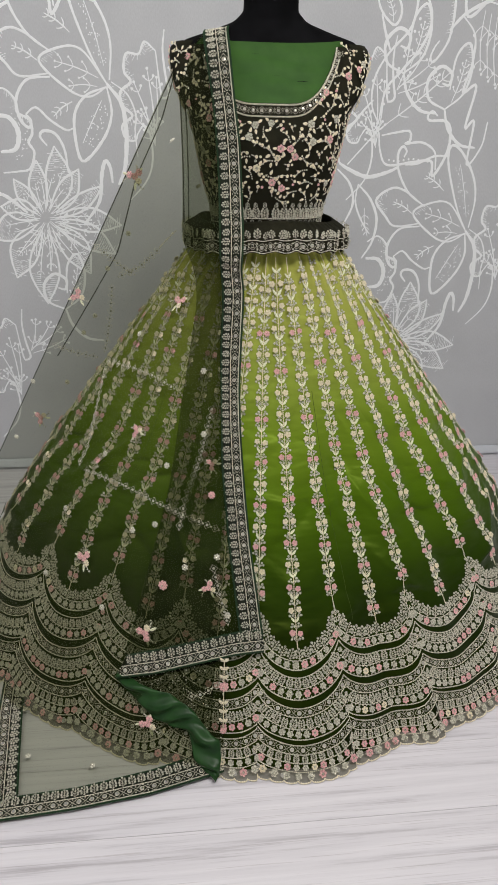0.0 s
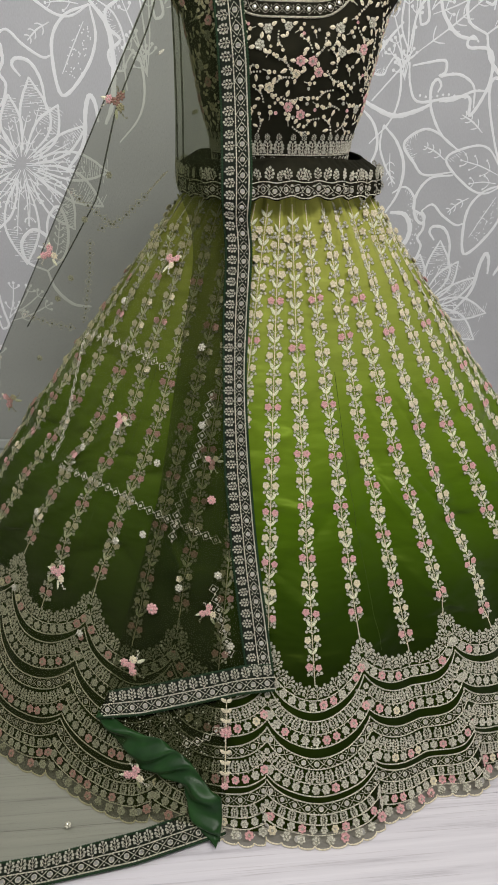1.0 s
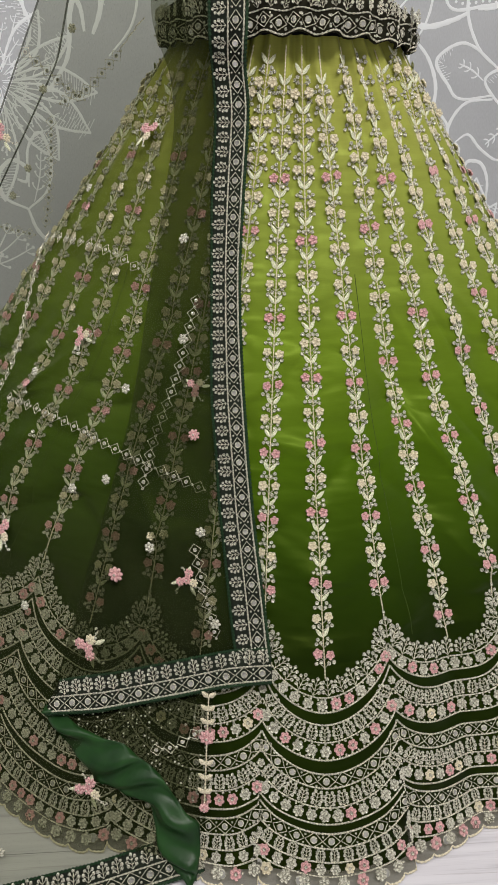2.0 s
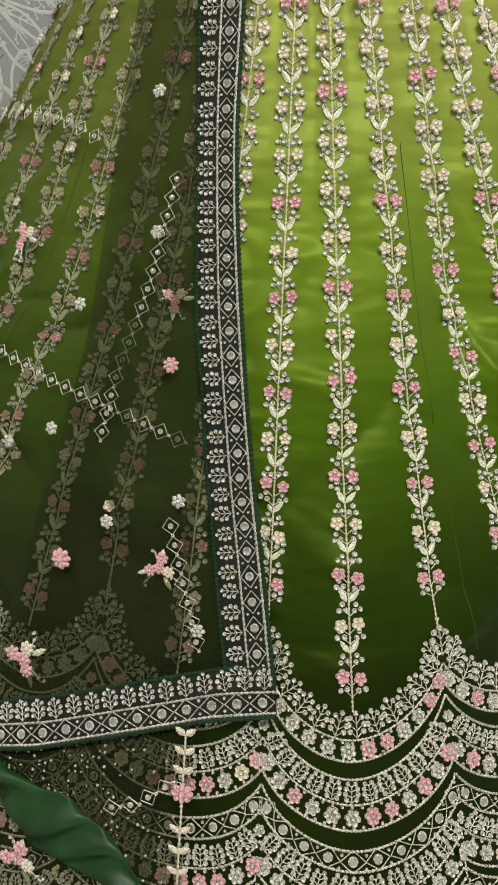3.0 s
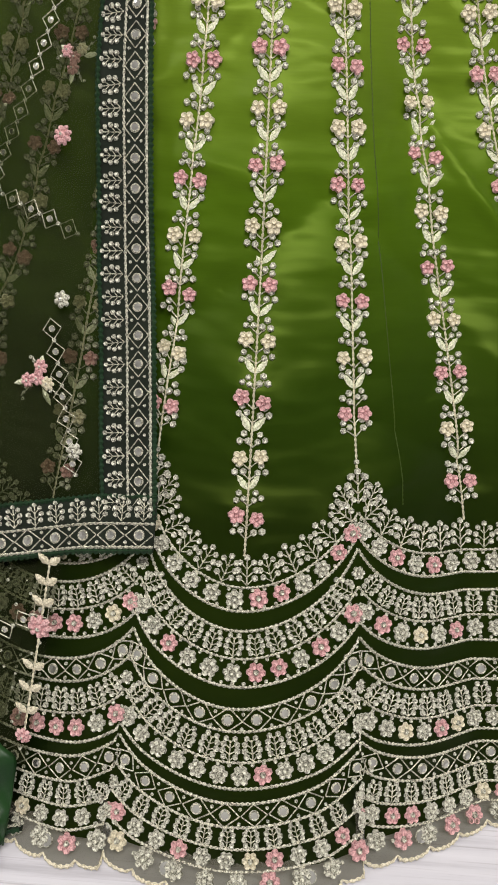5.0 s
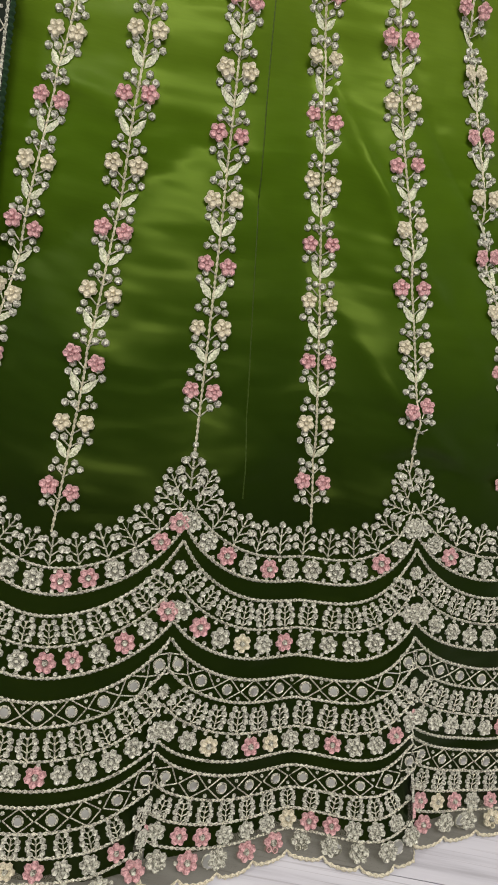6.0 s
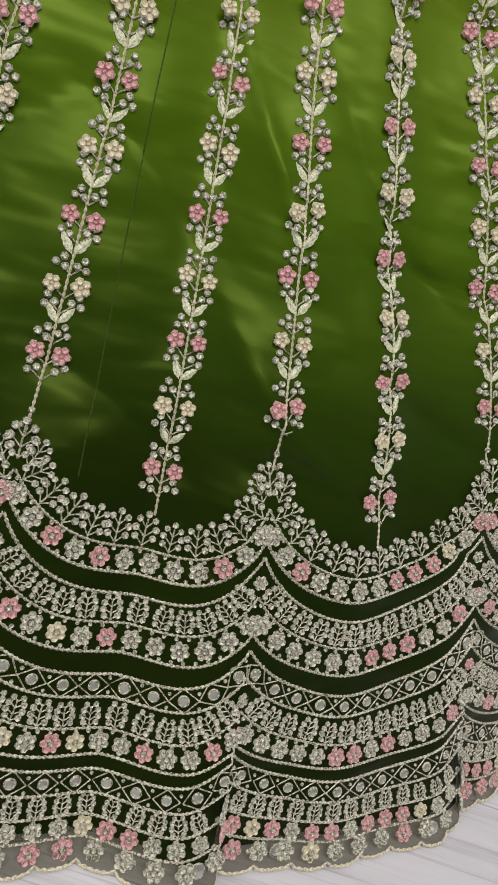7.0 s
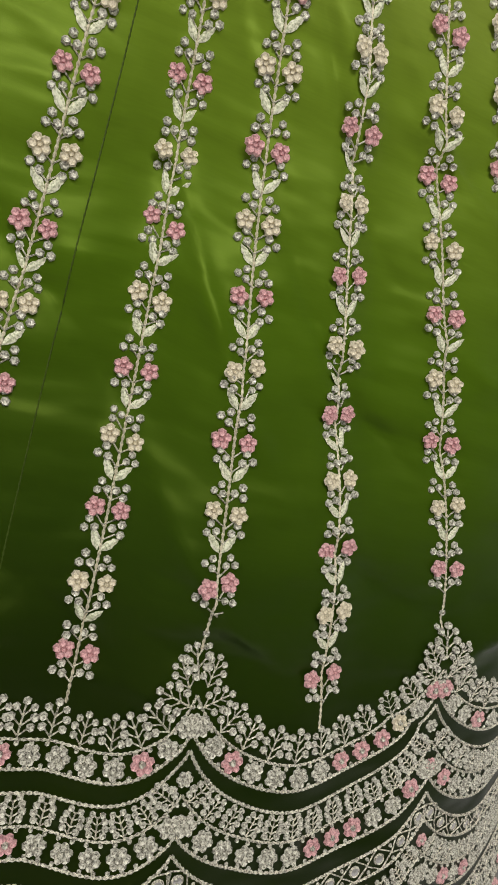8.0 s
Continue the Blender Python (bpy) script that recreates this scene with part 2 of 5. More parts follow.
def skirt_raw(psi, t):
    """Place on the skirt at ellipse angle psi (degrees) and fall t (0 waist, 1 hem)."""
    psi, t = np.broadcast_arrays(np.asarray(psi, float), np.asarray(t, float))
    wrapped = (psi + 180) % 360 - 180
    a, b = half_axes(t)
    j = angle_to_j(wrapped)
    d = np.interp(wrapped, _fine_a, _fine_d) * smoothstep(0.15, 0.55, t)
    # gathers under the waistband, soft flutes lower down, steps in the hem beside the cusps
    d = d + 0.0050 * np.cos(j * 2 * math.pi + 0.6 * np.sin(j * 1.7)) * np.exp(-t / 0.26)
    d = d + 0.003 * np.sin(j * 2.1 + 3 * t) * smoothstep(0.1, 0.5, t)
    saw = ((j + 1.02) / 2) % 1.0
    d = d + 0.016 * (saw - 0.5) * smoothstep(1.0, 0.82, saw) * smoothstep(0.80, 1.0, t)
    # loose crosswise creases in the satin
    wave = 21 * t + 0.9 * np.sin(j * 0.9) + 1.6 * np.sin(0.37 * j + 5 * t)
    crease = (1 - np.abs(np.sin(wave + 0.55 * j))) ** 2 * np.sin(j * 1.35 + 9 * t) + 0.6 * (1 - np.abs(np.sin(1.6 * wave - 0.8 * j))) ** 3 * np.sin(j * 2.1 - 7 * t)
    d = d + 0.0125 * crease * smoothstep(0.25, 0.45, t) * smoothstep(0.82, 0.7, t)
    d = d - 0.014 * np.exp(-((t - 0.48) / 0.12) ** 2) * smoothstep(12, 20, wrapped) * smoothstep(50, 38, wrapped)
    rise = hem_tuck(wrapped)
    tuck = WAIST_Z * -rise * smoothstep(0.0, 1.0, (t - 0.62) / (0.38 + rise))
    d = d - 1.05 * tuck
    r = np.radians(wrapped)
    x, y = SKIRT_X + (a + d) * np.sin(r), SKIRT_Y - (b + d) * np.cos(r)
    z = np.maximum(WAIST_Z * (1 - t) - tuck, 0.006)
    return np.stack([x, y, z], -1)


def vine_psi(j, t):
    base = vine_angle(j)
    w = (base + 180) % 360 - 180
    t = np.asarray(t, float)
    # towards the waist the gathers draw the side vines further round, more so under the stole
    right = np.minimum(0.30 * np.maximum(w - 14, 0), 0.10 * (180 - w))
    left = np.minimum(0.42 * np.maximum(-w - 14, 0), 0.14 * (180 + w))
    sag = 2.6 * smoothstep(-22, -36, w) * smoothstep(-100, -70, w) * np.exp(-((t - 0.42) / 0.11) ** 2)
    return base + (right - left) * np.exp(-(t / 0.14) ** 2) + sag


def cloth_place(j, t):
    psi = vine_psi(j, t)
    w = (psi + 180) % 360 - 180
    high, low = hem_rise(w), hem_tuck(w)
    return skirt_raw(psi, t + high * smoothstep(0.3, 0.76, t) + (low - high) * smoothstep(0.80, 1.0, t))


def on_skirt(j, t, h=0.0):
    """Place, across, down and outward directions at vine coordinate j and fall t, raised by h."""
    j, t, h = np.broadcast_arrays(np.asarray(j, float), np.asarray(t, float), np.asarray(h, float))
    p = cloth_place(j, t)
    across = cloth_place(j + 0.02, t) - cloth_place(j - 0.02, t)
    down = cloth_place(j, t + 0.004) - cloth_place(j, t - 0.004)
    across /= np.linalg.norm(across, axis=-1, keepdims=True)
    out = np.cross(down, across)
    out /= np.linalg.norm(out, axis=-1, keepdims=True)
    out = np.where(out[..., 2:3] * 0 + (out[..., 0:1] * (p[..., 0:1] - SKIRT_X) + out[..., 1:2] * (p[..., 1:2] - SKIRT_Y)) < 0, -out, out)
    down = np.cross(across, out)
    down = np.where(down[..., 2:3] > 0, -down, down)
    return p + out * h[..., None], across, down, out


lehenga_skirt = thing("lehenga_skirt", "flared green ombre satin skirt with silver floral embroidery", "skirt", (SKIRT_X, SKIRT_Y, 0))


def under(ob, parent):
    """Hangs ob, built in world places, under a thing that stands elsewhere."""
    ob.parent = parent
    ob.matrix_parent_inverse = Matrix.Translation(-Vector(parent.location))
    return ob


def build_skirt_cloth():
    js = np.linspace(-VINES / 2, VINES / 2, VINES * 14 + 1)[:-1]
    ts = np.concatenate([np.linspace(0.0, 0.2, 14), np.linspace(0.2, 0.980, 150)[1:]])
    J, T = np.meshgrid(js, ts)
    p, _, _, _ = on_skirt(J, T)
    ob = link_mesh("skirt_cloth", p.reshape(-1, 3), grid_faces(len(ts), len(js), True), [SATIN], None, "satin dyed from yellow-green to bottle green")
    under(ob, lehenga_skirt)


build_skirt_cloth()


# ---- the dress form and the blouse ----
BODY_X, BODY_Y = 0.101, 1.585
# height, half width, half depth, forward shift
FORM = [(0.80, 0.15, 0.125, 0.0), (0.90, 0.140, 0.115, 0.0), (0.975, 0.112, 0.098, 0.0), (1.02, 0.116, 0.100, 0.002), (1.09, 0.134, 0.110, 0.008), (1.16, 0.148, 0.122, 0.014),
        (1.22, 0.162, 0.116, 0.010), (1.26, 0.180, 0.104, 0.004), (1.295, 0.190, 0.090, -0.004), (1.32, 0.193, 0.080, -0.010), (1.338, 0.190, 0.072, -0.013), (1.350, 0.176, 0.064, -0.014),
        (1.364, 0.130, 0.057, -0.014), (1.382, 0.076, 0.052, -0.012), (1.40, 0.056, 0.050, -0.008), (1.47, 0.054, 0.052, -0.002), (1.55, 0.055, 0.054, 0.004)]
_fz = [f[0] for f in FORM]


def on_form(angle, z, h=0.0):
    """Place on the dress form at an angle (degrees, 0 front, + to the form's left in view) and height, raised by h."""
    angle, z = np.broadcast_arrays(np.asarray(angle, float), np.asarray(z, float))
    w, d, s = (np.interp(z, _fz, [f[k] for f in FORM]) for k in (1, 2, 3))
    r = np.radians(angle)
    e = 0.86
    x = BODY_X + (w + h) * np.sign(np.sin(r)) * np.abs(np.sin(r)) ** e
    y = BODY_Y - s - (d + h) * np.sign(np.cos(r)) * np.abs(np.cos(r)) ** e
    return np.stack([x, y, z], -1)


def build_form():
    angs = np.arange(0, 360, 6)
    zs = np.concatenate([np.linspace(0.80, 1.30, 26), np.linspace(1.31, 1.42, 20), np.linspace(1.43, 1.55, 5)])
    A, Z = np.meshgrid(angs, zs)
    v = on_form(A, Z).reshape(-1, 3)
    v = np.vstack([v, [[BODY_X, BODY_Y, 1.556]], [[BODY_X, BODY_Y, 0.78]]])
    n = len(angs)
    faces = grid_faces(len(zs), n, True)
    top = (len(zs) - 1) * n
    faces += [(top + k, top + (k + 1) % n, len(v) - 2) for k in range(n)]
    faces += [((k + 1) % n, k, len(v) - 1) for k in range(n)]
    # the stand's pole down to a foot plate
    base = len(v)
    ring = [(0.015, 0.80), (0.015, 0.02), (0.16, 0.014), (0.16, 0.002), (0.0, 0.002)]
    extra = [(BODY_X + r * math.cos(k * math.pi / 8), BODY_Y + r * math.sin(k * math.pi / 8), z) for r, z in ring for k in range(16)]
    v = np.vstack([v, extra])
    faces += [tuple(base + i for i in f) for f in grid_faces(len(ring), 16, True)]
    ob = link_mesh("mannequin", v, faces, [BLACK])
    tagged(ob, "headless black jersey dress form on a stand inside the outfit", "mannequin")


build_form()
blouse = thing("blouse", "short dark velvet blouse with silver and pink floral embroidery", "blouse", (BODY_X, BODY_Y, 0.99))


def neck_z(angle):
    """Height of the blouse's upper edge: a deep round scoop in front, straps over the shoulders."""
    m = np.abs((np.asarray(angle, float) + 180) % 360 - 180)
    return np.where(m < 90, 1.229 + 0.106 * np.clip(m / 37.0, 0, 1) ** 4.4, 1.335)


def build_blouse():
    angs = np.arange(0, 360, 3)
    n = len(angs)
    rows = 30
    v = []
    for i in range(rows):
        f = i / (rows - 1)
        z = 0.998 + (neck_z(angs) - 0.998) * f
        v.append(on_form(angs, z, 0.006))
    v = np.concatenate(v)
    ob = link_mesh("bodice", v, grid_faces(rows, n, True), [VELVET], None, "dark olive-black velvet bodice")
    under(ob, blouse)
    m = ob.modifiers.new("thick", "SOLIDIFY")
    m.thickness, m.offset = 0.002, 1
    # the plain green cloth across the form's chest
    angs = np.arange(-48, 49, 3)
    zs = np.linspace(1.17, 1.345, 18)
    A, Z = np.meshgrid(angs, zs)
    top = 1.352 - 0.012 * np.cos(np.radians(A) * 1.5)
    Z = 1.17 + (Z - 1.17) / (1.345 - 1.17) * (top - 1.17)
    p = on_form(A, Z, 0.003)
    p[..., 1] -= 0.0034 * np.sin(Z * 190 + 0.05 * A + 1.5 * np.sin(A * 0.07)) * (0.6 + 0.4 * np.sin(A * 0.05 + Z * 40))
    under(link_mesh("chest_cloth", p.reshape(-1, 3), grid_faces(len(zs), len(angs)), [YOKE], None, "plain green cloth across the chest"), blouse)
    # cap sleeves close over the ends of the shoulders
    for side in (-1, 1):
        angs, zs = np.linspace(52, 128, 26), np.linspace(1.225, 1.343, 16)
        A, Z = np.meshgrid(angs, zs)
        edge = np.minimum(np.minimum((A - 52) / 12, (128 - A) / 12), 1)
        p = on_form(A * side, Z, 0.0075 + 0.006 * np.clip(edge, 0, 1) * smoothstep(1.215, 1.25, Z))
        ob = link_mesh("sleeve", p.reshape(-1, 3), grid_faces(len(zs), len(angs)), [VELVET])
        under(ob, blouse)
        m = ob.modifiers.new("thick", "SOLIDIFY")
        m.thickness = 0.002


build_blouse()


def band_place(ang, f, proud=0.0):
    """Place on the gathered waistband: f 0 at its upper edge to 1 at its frilled lower edge."""
    ang, f = np.broadcast_arrays(np.asarray(ang, float), np.asarray(f, float))
    r = np.radians(ang)
    swell = smoothstep(-0.1, 0.45, f)
    flute = 0.0042 * f * np.sin(r * 26 + 1.2 * np.sin(r * 5)) + 0.0016 * np.sin(r * 61) + proud
    x = SKIRT_X + (0.146 + 0.036 * swell + flute) * np.sin(r)
    y = SKIRT_Y - (0.132 + 0.044 * swell + flute) * np.cos(r)
    z = 1.007 - 0.057 * f + 0.003 * np.sin(r * 26) * f + 0.004 * np.sin(r * 3 + 1)
    return np.stack([x, y, z], -1)


def build_waistband():
    A, F = np.meshgrid(np.arange(0, 360, 1.5), np.linspace(0, 1, 14))
    ob = link_mesh("waistband", band_place(A, F).reshape(-1, 3), grid_faces(14, 240, True), [VELVET], None, "gathered dark velvet waistband with silver embroidery")
    under(ob, lehenga_skirt)
    ob.modifiers.new("thick", "SOLIDIFY").thickness = 0.003


build_waistband()


# ---- the dupatta: a sheer net stole over the shoulder and the skirt ----
dupatta = thing("dupatta", "sheer olive net stole with mirror-work border draped over the skirt", "stole", (-0.1, 1.3, 0))


def clear_of_skirt(p, gap):
    """Pushes points out to the skirt's face plus a gap."""
    p = np.array(p, float)
    t = np.clip((WAIST_Z - p[..., 2]) / WAIST_Z, 0.0, 1.0)
    a, b = half_axes(t)
    ang = np.degrees(np.arctan2((p[..., 0] - SKIRT_X) / a, (SKIRT_Y - p[..., 1]) / b))
    s = skirt_raw(ang, t)
    inside = np.hypot(p[..., 0] - SKIRT_X, p[..., 1] - SKIRT_Y) < np.hypot(s[..., 0] - SKIRT_X, s[..., 1] - SKIRT_Y) + gap
    r = np.hypot(s[..., 0] - SKIRT_X, s[..., 1] - SKIRT_Y)
    k = (r + gap) / np.maximum(r, 1e-6)
    pushed = np.stack([SKIRT_X + (s[..., 0] - SKIRT_X) * k, SKIRT_Y + (s[..., 1] - SKIRT_Y) * k, p[..., 2]], -1)
    return np.where((inside & (p[..., 2] < WAIST_Z))[..., None], pushed, p)


def over_skirt(psi, t, gap):
    p = skirt_raw(psi, t)
    d = p[..., :2] - np.array([SKIRT_X, SKIRT_Y])
    r = np.linalg.norm(d, axis=-1, keepdims=True)
    return np.concatenate([np.array([SKIRT_X, SKIRT_Y]) + d * (1 + gap / r), p[..., 2:] + gap * 0.4], -1)


def rail(points, n):
    """A smooth run of n places along a polyline."""
    p = np.array(points, float)
    s = np.concatenate([[0], np.cumsum(np.linalg.norm(np.diff(p, axis=0), axis=1))])
    u = np.linspace(0, s[-1], n)
    out = np.stack([np.interp(u, s, p[:, k]) for k in range(3)], -1)
    for _ in range(max(2, n // 30)):
        out[1:-1] = (out[:-2] + 2 * out[1:-1] + out[2:]) / 4
    return out


def sk(psi, t, gap=0.012):
    return tuple(float(x) for x in over_skirt(np.array(psi, float), np.array(t, float), gap))


N_ROWS = 120
EDGE_RIGHT = rail([(0.020, 1.600, 1.372), (0.012, 1.530, 1.365), (0.018, 1.474, 1.320), (0.028, 1.448, 1.233), (0.038, 1.434, 1.160), (0.042, 1.432, 1.090), (0.046, 1.388, 1.00), (0.046, 1.378, 0.945), sk(-14.5, 0.04, 0.030), sk(-12.1, 0.089),
                   sk(-9.8, 0.195), sk(-8.6, 0.29), sk(-7.3, 0.365), sk(-5.9, 0.44), sk(-4.3, 0.54), sk(-3.0, 0.625), sk(-1.6, 0.70), sk(-0.7, 0.768)], N_ROWS)
EDGE_INNER = rail([(-0.030, 1.600, 1.366), (-0.034, 1.530, 1.356), (-0.028, 1.478, 1.318), (-0.012, 1.456, 1.220), (-0.006, 1.442, 1.150), (-0.002, 1.440, 1.080), (0.000, 1.398, 1.00), (0.000, 1.388, 0.945), sk(-26, 0.04, 0.030), sk(-21.5, 0.10),
                   sk(-17.2, 0.208), sk(-12.2, 0.372), sk(-10.3, 0.46), sk(-8.7, 0.53), sk(-7.5, 0.60), sk(-6.2, 0.66), sk(-4.9, 0.73), sk(-4.2, 0.768)], N_ROWS)
EDGE_FOLD = rail([(-0.080, 1.600, 1.325), (-0.088, 1.550, 1.310), (-0.082, 1.515, 1.25), (-0.080, 1.500, 1.15), (-0.080, 1.488, 1.05), (-0.082, 1.465, 0.97), sk(-42, 0.06, 0.02), sk(-35, 0.12),
                  sk(-29, 0.22), sk(-26, 0.32), sk(-23, 0.48), sk(-22.2, 0.58), sk(-22.5, 0.70), sk(-23.0, 0.85)], N_ROWS)


def build_front_panel():
    cols = 26
    v = []
    for i in range(N_ROWS):
        f = np.linspace(0, 1, cols)[:, None]
        row = EDGE_FOLD[i] * (1 - f) + EDGE_INNER[i] * f
        row = clear_of_skirt(row, 0.011)
        row[:, 1] -= (0.003 * np.sin(f[:, 0] * 14 + i * 0.02) * min(1, i / 20))
        v.append(row)
    ob = link_mesh("net_front_panel", np.concatenate(v), grid_faces(N_ROWS, cols), [NET_FOLD], None, "hanging fold of olive net")
    under(ob, dupatta)


build_front_panel()
LEFT_EDGE = rail([(-0.078, 1.600, 1.325), (-0.090, 1.560, 1.312), (-0.30, 1.575, 0.925), (-0.589, 1.60, 0.405), (-0.69, 1.59, 0.20), (-0.66, 1.45, 0.06), (-0.56, 1.25, 0.012)], N_ROWS)
RIGHT_A = rail([(-0.010, 1.600, 1.372), (-0.015, 1.530, 1.360), (-0.010, 1.495, 1.30), (0.0, 1.452, 1.15), (0.005, 1.440, 0.99), sk(-20, 0.08, 0.007), sk(-14, 0.25, 0.007), sk(-10, 0.45, 0.007),
                sk(-8, 0.65, 0.007), sk(-8, 0.8, 0.007), sk(-8, 0.985, 0.007)], N_ROWS)


def layer_a(u, v):
    """The long net layer: u 0 at its left edge to 1 under the front fold, v 0 at the shoulder to 1 at the hem."""
    i = np.clip(v, 0, 1) * (N_ROWS - 1)
    k = np.minimum(i.astype(int), N_ROWS - 2)
    f = (i - k)[..., None]
    lf, rt = LEFT_EDGE[k] * (1 - f) + LEFT_EDGE[k + 1] * f, RIGHT_A[k] * (1 - f) + RIGHT_A[k + 1] * f
    p = lf + (rt - lf) * u[..., None]
    return clear_of_skirt(p, 0.0065)


def build_long_layer():
    cols = 70
    U, V = np.meshgrid(np.linspace(0, 1, cols), np.linspace(0, 1, N_ROWS))
    p = layer_a(U, V)
    fall = np.sin(V * math.pi)
    p[..., 1] += 0.006 * fall * np.sin(U * 38 + 2 * V) * smoothstep(0.55, 0.2, U)
    # the end that lies on the floor before the hem
    floor_rows = []
    for k in range(1, 25):
        f = k / 24
        edge = np.stack([-0.445 + np.linspace(0, 1, cols) * 0.447, 0.835 + np.linspace(0, 1, cols) ** 1.3 * 0.100, np.full(cols, 0.006)], -1)
        row = p[-1] * (1 - f) + edge * f
        row[:, 2] = np.maximum(row[:, 2] * (1 - f) ** 2, 0.006) + 0.002 * np.sin(np.linspace(0, 9, cols) + 4 * f) ** 2
        floor_rows.append(row)
    v = np.concatenate([p.reshape(-1, 3)] + floor_rows)
    ob = link_mesh("net_long_layer", v, grid_faces(N_ROWS + 24, cols), [NET], None, "long sheer net layer trailing on the floor")
    under(ob, dupatta)


build_long_layer()


# ---- embroidery: small stitched shapes, laid on a surface by its across / down / out directions ----
STITCH = [SILVER, PEARL, PINK, MIRROR, CREAM, LEAF]
ZARI, BEAD, ROSE, GLASS, IVORY, GREENISH = range(6)


class Shape:
    """A flat stitched shape: x across, y up, h proud of the cloth."""

    def __init__(self):
        self.v, self.f, self.m = [], [], []

    def bead(self, x, y, r, kind=BEAD, high=0.75, n=6, h0=0.0):
        """A stitched loop with a raised heart."""
        b = len(self.v)
        for q, h in ((1.0, 0.0), (0.72, 0.95), (0.38, 0.62)):
            for k in range(n):
                a = 2 * math.pi * (k + 0.5) / n
                self.v.append((x + q * r * math.cos(a), y + q * r * math.sin(a), h0 + high * r * h))
        self.v.append((x, y, h0 + high * r * 0.50))
        for k in range(n):
            q = (k + 1) % n
            for o in (0, n):
                self.f += [(b + o + k, b + o + q, b + o + n + q), (b + o + k, b + o + n + q, b + o + n + k)]
            self.f.append((b + 2 * n + k, b + 2 * n + q, b + 3 * n))
            self.m += [kind] * 5
        return self

    def ring(self, x, y, r, w, kind=ZARI, n=10):
        b = len(self.v)
        for k in range(n):
            a = 2 * math.pi * k / n
            for q, h in ((r - w, 0.0004), (r, 0.0014), (r + w, 0.0)):
                self.v.append((x + q * math.cos(a), y + q * math.sin(a), h))
        for k in range(n):
            i, j = b + 3 * k, b + 3 * ((k + 1) % n)
            for o in (0, 1):
                self.f += [(i + o, i + o + 1, j + o + 1), (i + o, j + o + 1, j + o)]
                self.m += [kind] * 2
        return self

    def disc(self, x, y, r, kind=GLASS, n=10, h=0.0008):
        b = len(self.v)
        self.v += [(x + r * math.cos(2 * math.pi * k / n), y + r * math.sin(2 * math.pi * k / n), h) for k in range(n)] + [(x, y, h + 0.0003)]
        self.f += [(b + k, b + (k + 1) % n, b + n) for k in range(n)]
        self.m += [kind] * n
        return self

    def stick(self, x0, y0, x1, y1, w, kind=ZARI, h=0.0009):
        d = math.hypot(x1 - x0, y1 - y0)
        nx, ny = -(y1 - y0) / d * w / 2, (x1 - x0) / d * w / 2
        b = len(self.v)
        self.v += [(x0 + nx, y0 + ny, 0), (x0, y0, h), (x0 - nx, y0 - ny, 0), (x1 + nx, y1 + ny, 0), (x1, y1, h), (x1 - nx, y1 - ny, 0)]
        for o in (0, 1):
            self.f += [(b + o, b + o + 1, b + 4 + o), (b + o, b + 4 + o, b + 3 + o)]
            self.m += [kind] * 2
        return self

    def leaf(self, x, y, angle, length, width, kind=GREENISH):
        """A veined leaf from its base at (x, y)."""
        c, s = math.cos(angle), math.sin(angle)
        b = len(self.v)
        rows = [(0, 0), (0.25, 0.8), (0.45, 1.0), (0.6, 0.72), (0.68, 0.85), (0.84, 0.45), (1, 0)]
        for f, w in rows:
            for q, h in ((-1, 0.0002), (0, 0.0015 if 0 < f < 1 else 0.0004), (1, 0.0002)):
                lx, ly = f * length, q * w * width / 2
                self.v.append((x + lx * c - ly * s, y + lx * s + ly * c, h))
        for i in range(len(rows) - 1):
            for o in (0, 1):
                k = b + 3 * i + o
                self.f += [(k, k + 3, k + 4), (k, k + 4, k + 1)]
                self.m += [kind] * 2
        return self

    def flower(self, x, y, r, kind, petals=6, heart=BEAD, turn=0.0, full=0.40):
        for k in range(petals):
            a = 2 * math.pi * k / petals + turn
            self.bead(x + 0.62 * r * math.cos(a), y + 0.62 * r * math.sin(a), full * r, kind, 0.8)
        return self.bead(x, y, 0.30 * r, heart, 1.1, h0=0.0006)

    def bloom(self, r, petals, kind, heart=BEAD):
        """A rosette in one piece: lobed petals round a raised heart."""
        n = petals * 4
        rings = ((0.16, 0.46, heart), (0.30, 0.20, kind), (0.52, 0.42, kind), (0.78, 0.34, kind), (1.0, 0.0, kind))
        self.v.append((0, 0, 0.55 * r))
        for f, h, _ in rings:
            for k in range(n):
                a = 2 * math.pi * k / n
                lobe = abs(math.cos(petals * a / 2)) ** 0.6
                rr = r * f * (1 - 0.30 * (1 - lobe) * max(0.0, f - 0.3) / 0.7)
                self.v.append((rr * math.cos(a), rr * math.sin(a), r * h * (0.35 + 0.65 * lobe if f > 0.3 else 1)))
        for k in range(n):
            q = (k + 1) % n
            self.f.append((1 + k, 1 + q, 0))
            self.m.append(heart)
            for i in range(len(rings) - 1):
                b0, b1 = 1 + i * n, 1 + (i + 1) * n
                self.f += [(b1 + k, b1 + q, b0 + q), (b1 + k, b0 + q, b0 + k)]
                self.m += [rings[i + 1][2]] * 2
        return self

    def trefoil(self, x, y, r, kind=BEAD, turn=math.pi / 2):
        for k in range(3):
            a = turn + 2 * math.pi * k / 3
            self.bead(x + 0.62 * r * math.cos(a), y + 0.62 * r * math.sin(a), 0.5 * r, kind, 0.8)
        return self

    def arrays(self):
        return np.array(self.v, float), np.array(self.f, np.int64), np.array(self.m, np.int64)


